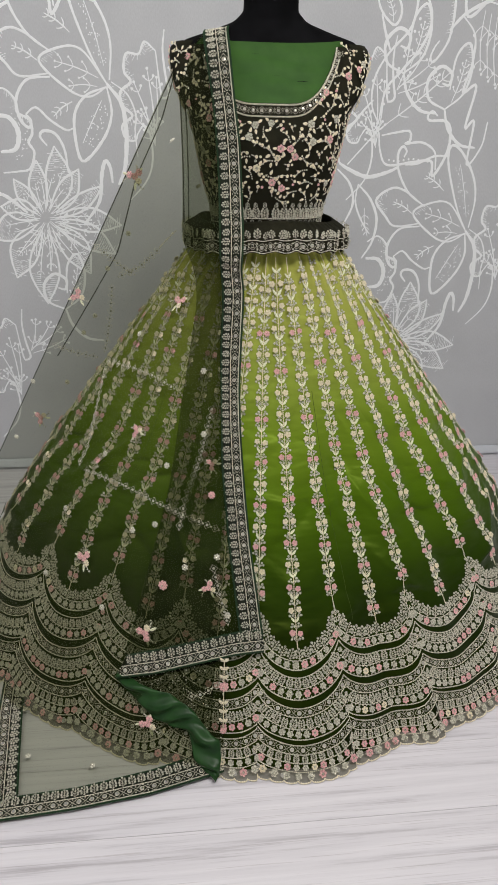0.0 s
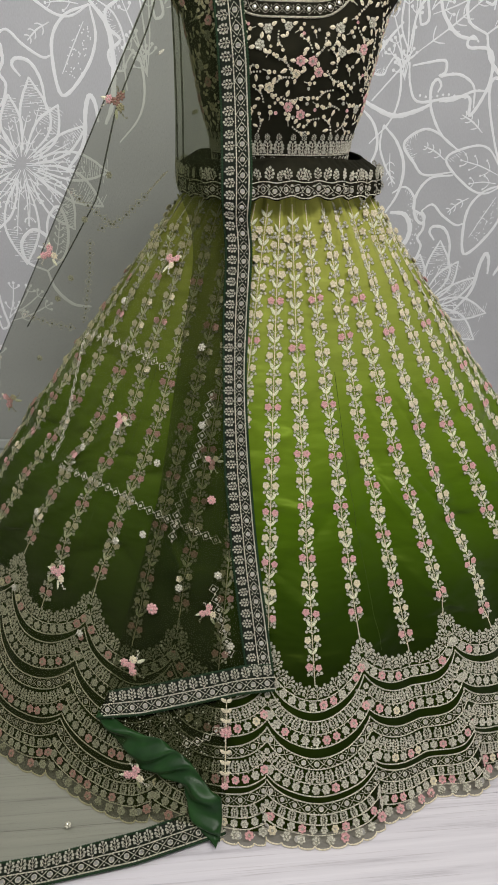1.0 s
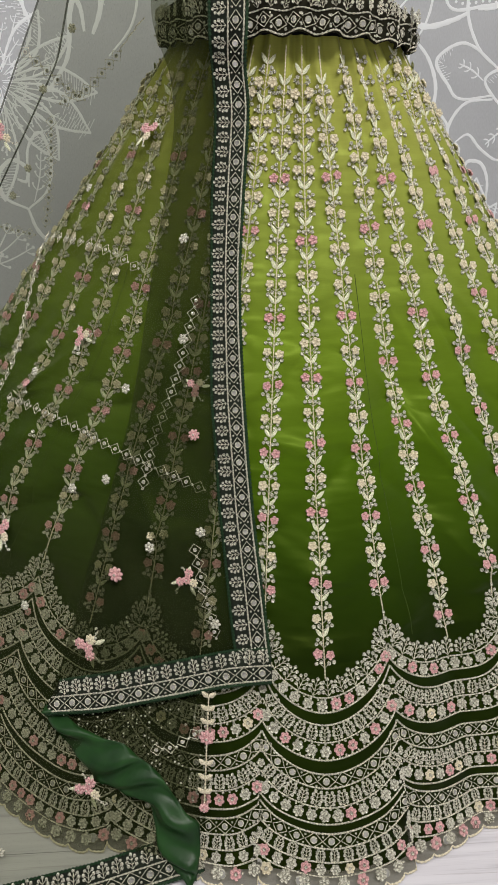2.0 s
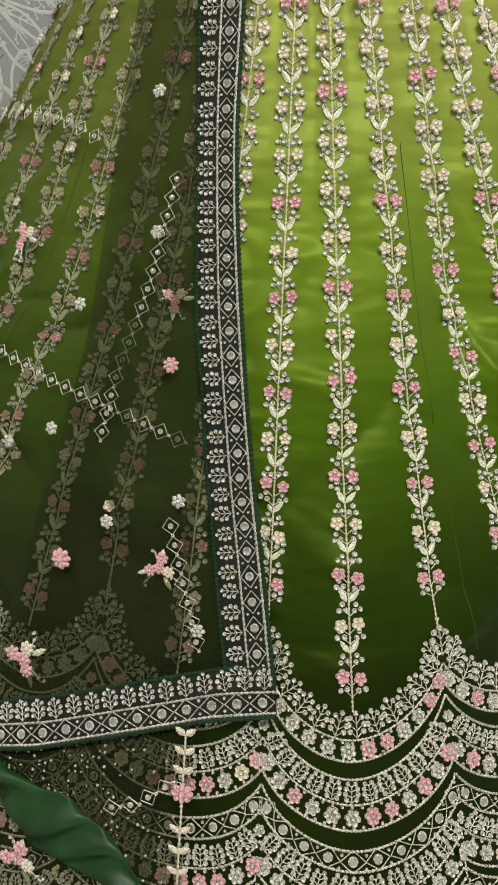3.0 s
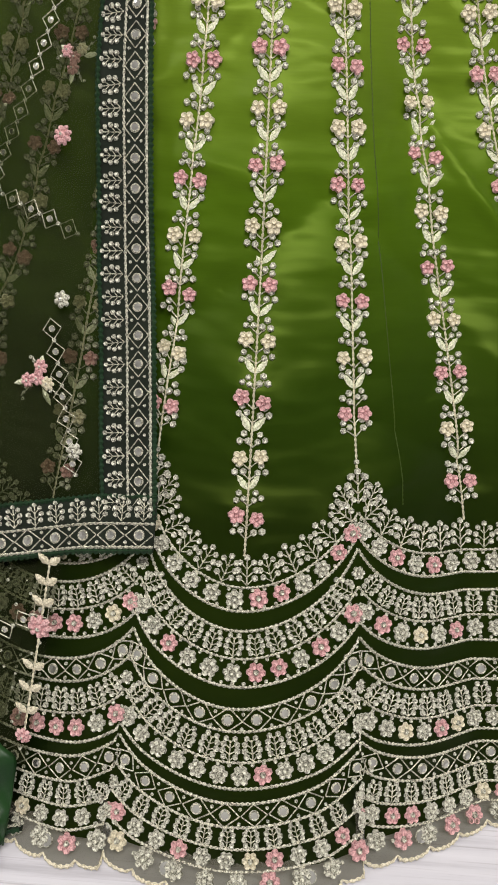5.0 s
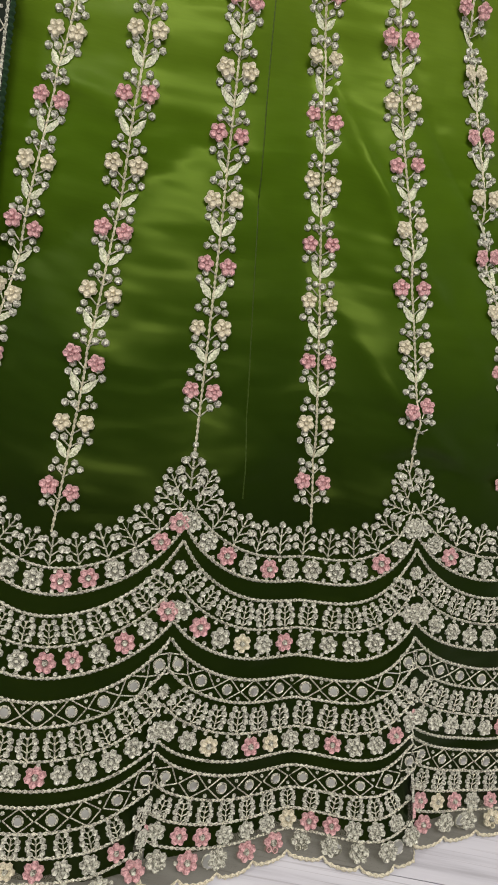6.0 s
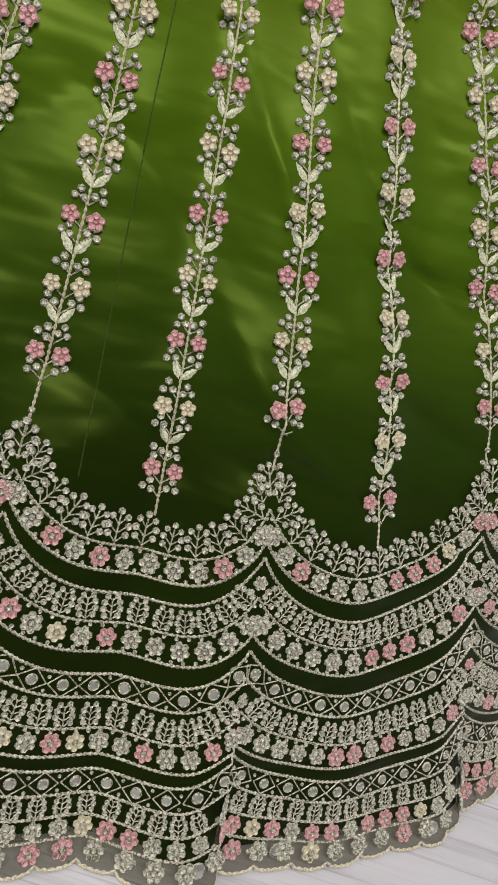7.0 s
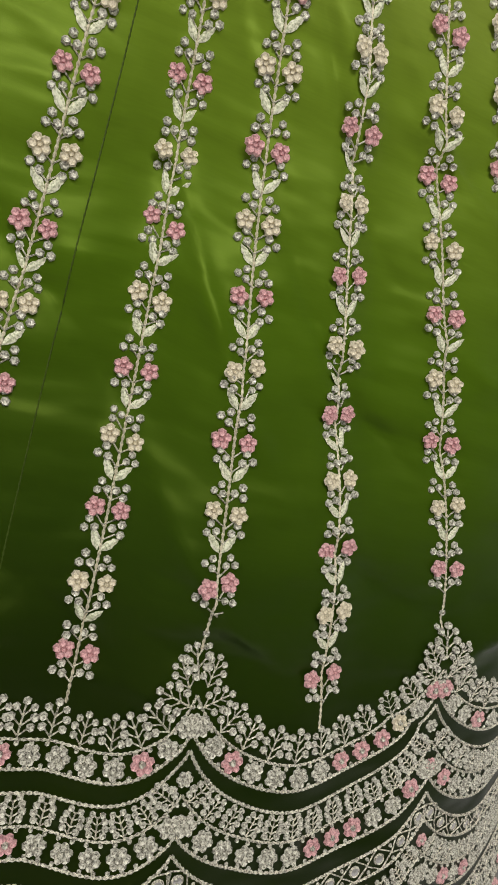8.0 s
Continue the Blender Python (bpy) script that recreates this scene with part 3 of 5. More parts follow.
class Cloth:
    """Gathers stitched shapes into one mesh."""

    def __init__(self):
        self.v, self.f, self.m, self.n = [], [], [], 0

    def stamp(self, shape, at, across, down, out, turn=0.0, scale=1.0, lift=0.0004, swap=None):
        v, f, m = shape
        at = np.atleast_2d(at)
        across, down, out = np.atleast_2d(across), np.atleast_2d(down), np.atleast_2d(out)
        k = len(at)
        turn, scale = np.broadcast_to(turn, (k,)), np.broadcast_to(scale, (k,))
        c, s = (np.cos(turn) * scale)[:, None], (np.sin(turn) * scale)[:, None]
        x, y = v[None, :, 0] * c - v[None, :, 1] * s, v[None, :, 0] * s + v[None, :, 1] * c
        h = v[None, :, 2] * scale[:, None] + lift
        p = at[:, None] + across[:, None] * x[..., None] - down[:, None] * y[..., None] + out[:, None] * h[..., None]
        self.v.append(p.reshape(-1, 3))
        self.f.append((f[None] + (np.arange(k) * len(v))[:, None, None] + self.n).reshape(-1, 3))
        mm = np.broadcast_to(m, (k, len(m))).copy()
        if swap is not None:
            mm = np.where(mm == ROSE, np.asarray(swap)[:, None], mm)
        self.m.append(mm.reshape(-1))
        self.n += k * len(v)

    def rope(self, at, across, out, width, kind=ZARI, height=0.0012, lift=0.0002):
        """A twisted thread along a run of places; across points to its side."""
        k = len(at)
        side = across * (width / 2)
        wob = (1 + 0.34 * (np.arange(k) % 2 * 2 - 1))[:, None]
        rows = np.stack([at - side * wob + out * lift, at + side * 0.25 * (wob - 1) + out * (height * (0.8 + 0.4 * (np.arange(k) % 2)))[:, None], at + side * wob + out * lift], 1)
        self.v.append(rows.reshape(-1, 3))
        i = np.arange(k - 1) * 3
        fs = []
        for o in (0, 1):
            fs += [np.stack([i + o, i + o + 1, i + o + 4], 1), np.stack([i + o, i + o + 4, i + o + 3], 1)]
        f = np.concatenate(fs) + self.n
        self.f.append(f)
        self.m.append(np.full(len(f), kind))
        self.n += 3 * k

    def build(self, name, parent, label="", stuff=False):
        v, f, m = np.concatenate(self.v), np.concatenate(self.f), np.concatenate(self.m)
        me = bpy.data.meshes.new(name)
        me.vertices.add(len(v))
        me.vertices.foreach_set("co", v.astype(np.float32).ravel())
        me.loops.add(len(f) * 3)
        me.loops.foreach_set("vertex_index", f.astype(np.int32).ravel())
        me.polygons.add(len(f))
        me.polygons.foreach_set("loop_start", (np.arange(len(f)) * 3).astype(np.int32))
        me.polygons.foreach_set("material_index", m.astype(np.int32))
        me.polygons.foreach_set("use_smooth", np.zeros(len(f), dtype=bool))
        for mat in STITCH:
            me.materials.append(mat)
        me.update(calc_edges=True)
        ob = tagged(new(name, me), label)
        return under(ob, parent)


def down_run(j, t0, t1, step):
    """Falls t at even steps of cloth length between t0 and t1 along vine j, and their spacing table."""
    t = np.linspace(0.0, 1.02, 400)
    p, _, _, _ = on_skirt(np.full(400, float(j)), t)
    s = np.concatenate([[0], np.cumsum(np.linalg.norm(np.diff(p, axis=0), axis=1))])
    return t, s


FLOWER_PINK = Shape().flower(0, 0, 0.0062, ROSE, 5, ROSE, 0.3, 0.50).arrays()
FLOWER_IVORY = Shape().flower(0, 0, 0.0062, IVORY, 5, IVORY, 0.3, 0.50).arrays()


LEAF_PAIR = Shape()
for _q in (-1, 1):
    LEAF_PAIR.leaf(_q * 0.0006, -0.004, math.pi / 2 - _q * 0.60, 0.0162, 0.0058)
LEAF_PAIR = LEAF_PAIR.arrays()
BERRIES = Shape().trefoil(0, 0, 0.0060, BEAD).arrays()
STALK_RIGHT = Shape().stick(0, -0.006, 0.0070, 0.0, 0.0011).arrays()
STALK_LEFT = Shape().stick(0, -0.006, -0.0070, 0.0, 0.0011).arrays()
PITCH = 0.0465
rng = np.random.default_rng(7)


def petal_mesh(name, shape):
    v, f, m = shape
    me = bpy.data.meshes.new(name)
    me.from_pydata([tuple(r) for r in v], [], [tuple(int(i) for i in r) for r in f])
    for mat in STITCH:
        me.materials.append(mat)
    me.polygons.foreach_set("material_index", m.astype(np.int32))
    me.update()
    return me


PINK_MESH, IVORY_MESH = petal_mesh("flower", FLOWER_PINK), petal_mesh("flower", FLOWER_IVORY)


def build_vine(j):
    cloth = Cloth()
    t, s = down_run(j, 0, 1, 0)
    even = j % 2 == 0
    end_t, pink_t = (0.786, 0.757) if even else (0.738, 0.691)
    end_s, pink_s = np.interp(end_t, t, s), np.interp(pink_t, t, s)
    start_s = np.interp(0.012, t, s)
    ss = np.arange(start_s, end_s, 0.0022)
    tt = np.interp(ss, s, t)
    p, a, d, o = on_skirt(np.full(len(tt), float(j)), tt)
    cloth.rope(p, a, o, 0.0018, IVORY, 0.0014)
    flower_s = pink_s - PITCH * np.arange(0, 60)
    flower_s = flower_s[flower_s > start_s + 0.02]
    joint_s = flower_s - 0.0238
    joint_t = np.interp(np.maximum(joint_s, start_s), s, t)
    n = len(joint_t)

    def spot(along, x):
        """Places on the cloth a way down from each joint and x to the side."""
        tt = np.interp(np.maximum(joint_s + along + rng.normal(0, 0.0006, n), start_s), s, t)
        wide = np.linalg.norm(cloth_place(np.full(n, j + 0.05), tt) - cloth_place(np.full(n, j - 0.05), tt), axis=-1) / 0.1
        return on_skirt(j + (x + rng.normal(0, 0.0005, n)) / wide, tt)

    # sprays lie a little unevenly, as hand-guided stitching does
    cloth.stamp(LEAF_PAIR, *spot(0.0, 0.0), rng.normal(0, 0.07, n), rng.uniform(0.94, 1.06, n))
    for q in (-1, 1):
        cloth.stamp(BERRIES, *spot(0.0100, q * 0.0068), rng.uniform(-0.5, 0.5, n), rng.uniform(0.92, 1.08, n))
        cloth.stamp(BERRIES, *spot(0.0345, q * 0.0088), rng.uniform(-0.5, 0.5, n), rng.uniform(0.92, 1.08, n))
        for along in (0.0112, 0.0270, 0.0368):
            cloth.stamp(STALK_RIGHT if q > 0 else STALK_LEFT, *spot(along, 0.0), 0.0, 1.0, 0.0008)
    near = -2 <= j <= 6
    blooms = []
    for i in range(n):
        for q in (-1, 1):
            ft = np.interp(flower_s[i] + rng.normal(0, 0.0012), s, t)
            fp, fa, fd, fo = (x[0] for x in on_skirt(np.array([float(j)]), np.array([ft])))
            fp = fp + fa * q * (0.0086 + rng.normal(0, 0.0005)) + fo * 0.0013
            blooms.append((fp, fa, fd, fo, rng.uniform(0, 1.0), rng.uniform(0.92, 1.08), i % 2 == 0 and (i < 9 or i % 6 == 0)))
    far = [b for i, b in enumerate(blooms) if not (near and i < 34)]
    if far:
        for pink in (True, False):
            group = [b for b in far if b[6] == pink]
            if group:
                cols = [np.array([g[k] for g in group]) for k in range(6)]
                cloth.stamp(FLOWER_PINK if pink else FLOWER_IVORY, *cols)
    vine = cloth.build("vine", lehenga_skirt, "embroidered vine of cream leaves, beads and pink flowers")
    if near:
        for fp, fa, fd, fo, turn, size, pink in blooms[:34]:
            m = Matrix.Identity(4)
            for k, axis in enumerate((fa, -fd, fo)):
                for r in range(3):
                    m[r][k] = axis[r]
            m.translation = Vector(fp + fo * 0.0004)
            ob = new("flower", PINK_MESH if pink else IVORY_MESH)
            ob.parent = vine
            ob.matrix_basis = m @ pose(0, 0, 0, 0, 0, math.degrees(turn)) @ Matrix.Scale(size, 4)


for j in range(-VINES // 2, VINES // 2):
    build_vine(j)


def build_seam(j, t0, t1):
    """A sewn panel seam: a fine dark ridge in the satin."""
    c = Cloth()
    tt = np.linspace(t0, t1, 240)
    p, a, d, o = on_skirt(j + 0.05 * np.sin(tt * 9), tt)
    c.rope(p, a, o, 0.0010, 0, 0.0005, 0.0001)
    c.build("seam", lehenga_skirt, "sewn panel seam").data.materials[0] = SEAM


for j in (1.38, 7.4, -5.6, -11.6, 13.4):
    build_seam(j, 0.30, 0.76)


# ---- the hem's four tiers of scallops ----
def sprig_open():
    s = Shape().stick(0, 0, 0, 0.018, 0.0012).bead(0, 0.0205, 0.0026)
    for q in (-1, 1):
        for y, x, r in ((0.0035, 0.0058, 0.0027), (0.0092, 0.0066, 0.0028), (0.0148, 0.0050, 0.0025)):
            s.stick(0, y - 0.003, q * x * 0.75, y + 0.0015, 0.0010).bead(q * x, y + 0.0022, r)
    return s.arrays()


def sprig_close():
    s = Shape().stick(0, 0, 0, 0.0155, 0.0012)
    for q in (-1, 1):
        for y, x, r in ((0.0022, 0.0046, 0.0026), (0.0068, 0.0058, 0.0027), (0.0114, 0.0052, 0.0026), (0.0156, 0.0034, 0.0024)):
            s.bead(q * x, y + 0.001, r).stick(0, y - 0.002, q * x * 0.7, y + 0.0006, 0.0010)
    return s.arrays()


def lattice_cell(w, h):
    s = Shape().disc(0, 0, 0.0030).ring(0, 0, 0.0036, 0.0010)
    for q in (-1, 1):
        s.stick(-w / 2, 0, 0, q * h / 2, 0.0011).stick(w / 2, 0, 0, q * h / 2, 0.0011)
        s.bead(w / 2, q * h * 0.30, 0.0016)
    return s.arrays()


SPRIG_OPEN, SPRIG_CLOSE = sprig_open(), sprig_close()
BAND_FLOWER = Shape().flower(0, 0, 0.0078, ROSE, 6, BEAD).arrays()
BIG_FLOWER = Shape().flower(0, 0, 0.0092, ROSE, 6, BEAD).arrays()
LATTICE = lattice_cell(0.0225, 0.0180)
DOT = Shape().bead(0, 0, 0.0017).arrays()
COIN = Shape().disc(0, 0, 0.0052, GLASS, 10, 0.001).ring(0, 0, 0.0054, 0.0007, BEAD).arrays()
# name: fall at the middle of a scallop, fall at its cusps
LINES = {"r1_mid": (0.806, 0.757), "r1_low": (0.822, 0.775), "r2_top": (0.835, 0.785), "r2_mid": (0.853, 0.811), "r2_low": (0.871, 0.835),
         "r3_top": (0.885, 0.846), "r3_a": (0.899, 0.864), "r3_b": (0.918, 0.887), "r3_low": (0.934, 0.910),
         "r4_top": (0.943, 0.917), "r4_a": (0.957, 0.935), "r4_b": (0.970, 0.953), "r4_c": (0.983, 0.969), "edge": (0.998, 0.991)}


def scallop_fall(pair, u):
    mid, cusp = pair
    k = 0.90
    return mid - (mid - cusp) * (1 - np.sqrt(1 - (k * u) ** 2)) / (1 - math.sqrt(1 - k * k))


def scallop_run(jc, pair, n=None, spacing=None, ends=True):
    """Places evenly along a scallop's arc round vine jc, with directions turned to follow the arc."""
    u = np.linspace(-1, 1, 241)
    t = scallop_fall(pair, u)
    p, _, _, _ = on_skirt(jc + u, t)
    s = np.concatenate([[0], np.cumsum(np.linalg.norm(np.diff(p, axis=0), axis=1))])
    if n is None:
        n = max(2, int(round(s[-1] / spacing)))
    x = np.linspace(0, s[-1], n) if ends else (np.arange(n) + 0.5) / n * s[-1]
    uu = np.interp(x, s, u)
    tt = scallop_fall(pair, uu)
    at, a, d, o = on_skirt(jc + uu, tt)
    ahead = on_skirt(jc + np.minimum(uu + 0.01, 1), scallop_fall(pair, np.minimum(uu + 0.01, 1)))[0] - on_skirt(jc + np.maximum(uu - 0.01, -1), scallop_fall(pair, np.maximum(uu - 0.01, -1)))[0]
    ahead -= o * (ahead * o).sum(-1, keepdims=True)
    ahead /= np.linalg.norm(ahead, axis=-1, keepdims=True)
    dn = np.cross(ahead, o)
    dn = np.where((dn * d).sum(-1, keepdims=True) < 0, -dn, dn)
    return at, ahead, dn, o


def between(a, b, f):
    return tuple(LINES[a][k] * (1 - f) + LINES[b][k] * f for k in (0, 1))


def blush(n, share):
    """Which flowers are stitched in pink, the rest in silver beads."""
    r = rng.random(n)
    return np.where(r < share * 0.75, ROSE, np.where(r < share * 0.75 + 0.04, IVORY, BEAD))


def thread_line(cloth, jc, pair, width=0.0023):
    at, a, d, o = scallop_run(jc, pair, spacing=0.0020)
    cloth.rope(at, d, o, width, ZARI, 0.0016)


def row(cloth, jc, shape, pair, spacing, share=None, size=1.0, jitter=0.05):
    at, a, d, o = scallop_run(jc, pair, spacing=spacing, ends=False)
    n = len(at)
    swap = blush(n, share) if share is not None else None
    cloth.stamp(shape, at, a, d, o, rng.normal(0, jitter, n), size * rng.uniform(0.94, 1.06, n), swap=swap)


def cusp_fill(c, jc, a, b, shape, count=1):
    """Closes the gap between two tiers at the cusp."""
    ts = np.linspace(LINES[a][1], LINES[b][1], count + 2)[1:-1] + 0.004
    at, ac, d, o = on_skirt(np.full(count, jc + 1.0), ts)
    c.stamp(shape, at, ac, d, o, 0.0, 0.75, swap=blush(count, 0.4))
    for side in (-0.07, 0.07):
        at, ac, d, o = on_skirt(np.full(count, jc + 1.0 + side), ts + 0.006)
        c.stamp(DOT, at, ac, d, o, 0.0, 1.5)


def build_scallop(jc):
    c = Cloth()
    # a taller crown of sprigs over the cusp
    at, a, d, o = on_skirt(np.array([jc + 1.0, jc + 0.93, jc + 1.07]), np.array([0.750, 0.754, 0.754]))
    c.stamp(SPRIG_OPEN, at, a, d, o, np.array([0.0, 0.5, -0.5]), np.array([1.25, 1.0, 1.0]))
    at, a, d, o = on_skirt(np.array([jc + 1.0, jc + 0.95, jc + 1.05]), np.array([0.723, 0.732, 0.732]))
    c.stamp(DOT, at, a, d, o, 0.0, 1.5)
    row(c, jc, SPRIG_OPEN, between("r1_mid", "r1_low", -0.08), 0.0210, None, 1.08)
    thread_line(c, jc, LINES["r1_mid"], 0.0020)
    row(c, jc, BAND_FLOWER, between("r1_mid", "r1_low", 0.5), 0.0190, 0.3, 1.0, 0.4)
    row(c, jc, DOT, between("r1_mid", "r1_low", 0.12), 0.0095)
    row(c, jc, DOT, between("r1_mid", "r1_low", 0.88), 0.0095)
    cusp_fill(c, jc, "r1_mid", "r1_low", BAND_FLOWER)
    thread_line(c, jc, LINES["r1_low"])
    c.build("scallop_band", lehenga_skirt, "silver sprig and flower band")
    c = Cloth()
    thread_line(c, jc, LINES["r2_top"])
    row(c, jc, SPRIG_CLOSE, between("r2_top", "r2_mid", 0.93), 0.0185)
    thread_line(c, jc, LINES["r2_mid"], 0.0020)
    row(c, jc, BAND_FLOWER, between("r2_mid", "r2_low", 0.5), 0.0180, 0.35, 1.0, 0.4)
    row(c, jc, DOT, between("r2_mid", "r2_low", 0.10), 0.0090)
    row(c, jc, DOT, between("r2_mid", "r2_low", 0.88), 0.0090)
    cusp_fill(c, jc, "r2_top", "r2_mid", BAND_FLOWER)
    cusp_fill(c, jc, "r2_mid", "r2_low", BAND_FLOWER)
    thread_line(c, jc, LINES["r2_low"])
    c.build("scallop_band", lehenga_skirt, "silver sprig and flower band")
    c = Cloth()
    thread_line(c, jc, LINES["r3_top"])
    row(c, jc, LATTICE, between("r3_top", "r3_a", 0.5), 0.0225, None, 1.0, 0.0)
    thread_line(c, jc, LINES["r3_a"], 0.0022)
    row(c, jc, SPRIG_CLOSE, between("r3_a", "r3_b", 0.95), 0.0185)
    thread_line(c, jc, LINES["r3_b"], 0.0020)
    row(c, jc, BAND_FLOWER, between("r3_b", "r3_low", 0.5), 0.0172, 0.38, 0.98, 0.4)
    row(c, jc, DOT, between("r3_b", "r3_low", 0.10), 0.0090)
    cusp_fill(c, jc, "r3_top", "r3_a", DOT)
    cusp_fill(c, jc, "r3_a", "r3_b", BAND_FLOWER)
    cusp_fill(c, jc, "r3_b", "r3_low", BAND_FLOWER)
    thread_line(c, jc, LINES["r3_low"])
    c.build("scallop_band", lehenga_skirt, "silver band with round mirrors in a lattice")
    c = Cloth()
    thread_line(c, jc, LINES["r4_top"])
    row(c, jc, LATTICE, between("r4_top", "r4_a", 0.5), 0.0225, None, 0.95, 0.0)
    thread_line(c, jc, LINES["r4_a"], 0.0022)
    row(c, jc, SPRIG_CLOSE, between("r4_a", "r4_b", 0.97), 0.0180, None, 0.86)
    thread_line(c, jc, LINES["r4_b"], 0.0022)
    row(c, jc, BAND_FLOWER, between("r4_b", "r4_c", 0.5), 0.0180, 0.45, 0.92, 0.4)
    cusp_fill(c, jc, "r4_top", "r4_a", DOT)
    cusp_fill(c, jc, "r4_a", "r4_b", BAND_FLOWER)
    cusp_fill(c, jc, "r4_b", "r4_c", BAND_FLOWER)
    thread_line(c, jc, LINES["r4_c"], 0.0022)
    row(c, jc, BIG_FLOWER, between("r4_c", "edge", 0.42), 0.0240, 0.4, 0.9, 0.4)
    at, a, d, o = scallop_run(jc, between("r4_c", "edge", 0.45), spacing=0.0240, ends=True)
    c.stamp(COIN, at[::2], a[::2], d[::2], o[::2])
    c.stamp(DOT, at[1::2], a[1::2], d[1::2], o[1::2])
    c.build("scallop_band", lehenga_skirt, "silver band with mirrors, flowers and sequins")
    # lace edge with small festoons
    at, a, d, o = scallop_run(jc, LINES["r4_b"], n=97)
    low, _, _, _ = scallop_run(jc, LINES["edge"], n=97)
    w = np.abs(np.sin(np.linspace(0, 8 * math.pi, 97)))[:, None] ** 0.6
    end = low + d * 0.006 * w
    end[:, 2] = np.maximum(end[:, 2], 0.003)
    at = at - o * 0.0008
    mid = (at + end) / 2 - o * 0.0004
    v = np.concatenate([at, mid, end])
    ob = link_mesh("lace_edge", v, grid_faces(3, 97), [LACE], None, "sheer scalloped lace edge")
    under(ob, lehenga_skirt)
    c = Cloth()
    c.rope(end, d, o, 0.0030, IVORY, 0.0012)
    c.build("lace_trim", lehenga_skirt, "cream stitched edging")


for jc in range(-2 * (VINES // 4), VINES - 2 * (VINES // 4), 2):
    build_scallop(jc)


# ---- the dupatta's border, motifs and satin turn-back ----
class Ribbon:
    """The cloth between two rails: w 0 on the inner rail to 1 on the outer, s metres along."""

    def __init__(self, inner, outer, toward):
        self.a, self.b = np.array(inner), np.array(outer)
        mid = (self.a + self.b) / 2
        self.s = np.concatenate([[0], np.cumsum(np.linalg.norm(np.diff(mid, axis=0), axis=1))])
        self.length, self.toward = self.s[-1], np.array(toward, float)

    def place(self, w, s):
        w, s = np.broadcast_arrays(np.asarray(w, float), np.asarray(s, float))
        s = np.clip(s, 0, self.length)
        pa = np.stack([np.interp(s, self.s, self.a[:, k]) for k in range(3)], -1)
        pb = np.stack([np.interp(s, self.s, self.b[:, k]) for k in range(3)], -1)
        return pa + (pb - pa) * w[..., None]

    def on(self, w, s):
        p = self.place(w, s)
        along = self.place(w, np.minimum(s + 0.006, self.length)) - self.place(w, np.maximum(s - 0.006, 0))
        along /= np.linalg.norm(along, axis=-1, keepdims=True)
        across = self.place(np.ones_like(p[..., 0]), s) - self.place(np.zeros_like(p[..., 0]), s)
        out = np.cross(across, along)
        out /= np.linalg.norm(out, axis=-1, keepdims=True)
        out = np.where((out * self.toward).sum(-1, keepdims=True) < 0, -out, out)
        across = np.cross(along, out)
        w0 = self.place(np.ones_like(p[..., 0]), s) - self.place(np.zeros_like(p[..., 0]), s)
        across = np.where((across * w0).sum(-1, keepdims=True) < 0, -across, across)
        return p, across, along, out


def build_border(rib, name="border", skip_end=0.0):
    """A velvet border: piping, bead sprigs toward the net, and mirrors in a lattice between two zari ropes."""
    n = max(12, int(rib.length / 0.008))
    W, S = np.meshgrid(np.linspace(-0.02, 1.02, 7), np.linspace(0, rib.length, n))
    p, a, d, o = rib.on(W, S)
    p = p + o * 0.0016
    faces = grid_faces(n, 7)
    if np.dot(np.cross(p[0, 1] - p[0, 0], p[1, 0] - p[0, 0]), o[0, 0]) < 0:
        faces = [f[::-1] for f in faces]
    ob = link_mesh(name, p.reshape(-1, 3), faces, [BORDER], None, "dark green border with silver sprigs and round mirrors")
    under(ob, dupatta)
    m = ob.modifiers.new("thick", "SOLIDIFY")
    m.thickness, m.offset = 0.0015, -1
    run = np.arange(0, rib.length, 0.0024)
    for w, label in ((0.0, "green piping"), (1.0, "green piping")):
        c = Cloth()
        p, a, d, o = rib.on(np.full(len(run), w), run)
        c.rope(p + o * 0.001, a, o, 0.0042, 0, 0.0026)
        pipe = c.build("piping", ob, label)
        pipe.matrix_parent_inverse = Matrix.Identity(4)
        pipe.data.materials[0] = EDGE
    c = Cloth()
    for w, width in ((0.50, 0.0021), (0.93, 0.0024)):
        p, a, d, o = rib.on(np.full(len(run), w), run)
        c.rope(p + o * 0.0016, a, o, width, ZARI, 0.0016)
    wide = np.linalg.norm(rib.place(1.0, rib.length / 2) - rib.place(0.0, rib.length / 2))
    at = np.arange(0.010, rib.length - skip_end, 0.0185)
    p, a, d, o = rib.on(np.full(len(at), 0.46), at)
    c.stamp(SPRIG_OPEN, p + o * 0.0016, d, a, o, rng.normal(0, 0.05, len(at)), rng.uniform(0.84, 0.92, len(at)) * wide / 0.046)
    at = np.arange(0.012, rib.length, 0.0235)
    p, a, d, o = rib.on(np.full(len(at), 0.71), at)
    c.stamp(LATTICE, p + o * 0.0016, d, a, o, 0.0, 1.0 * wide / 0.046)
    st = c.build("border_stitching", ob, "silver beadwork")
    st.matrix_parent_inverse = Matrix.Identity(4)
    return ob


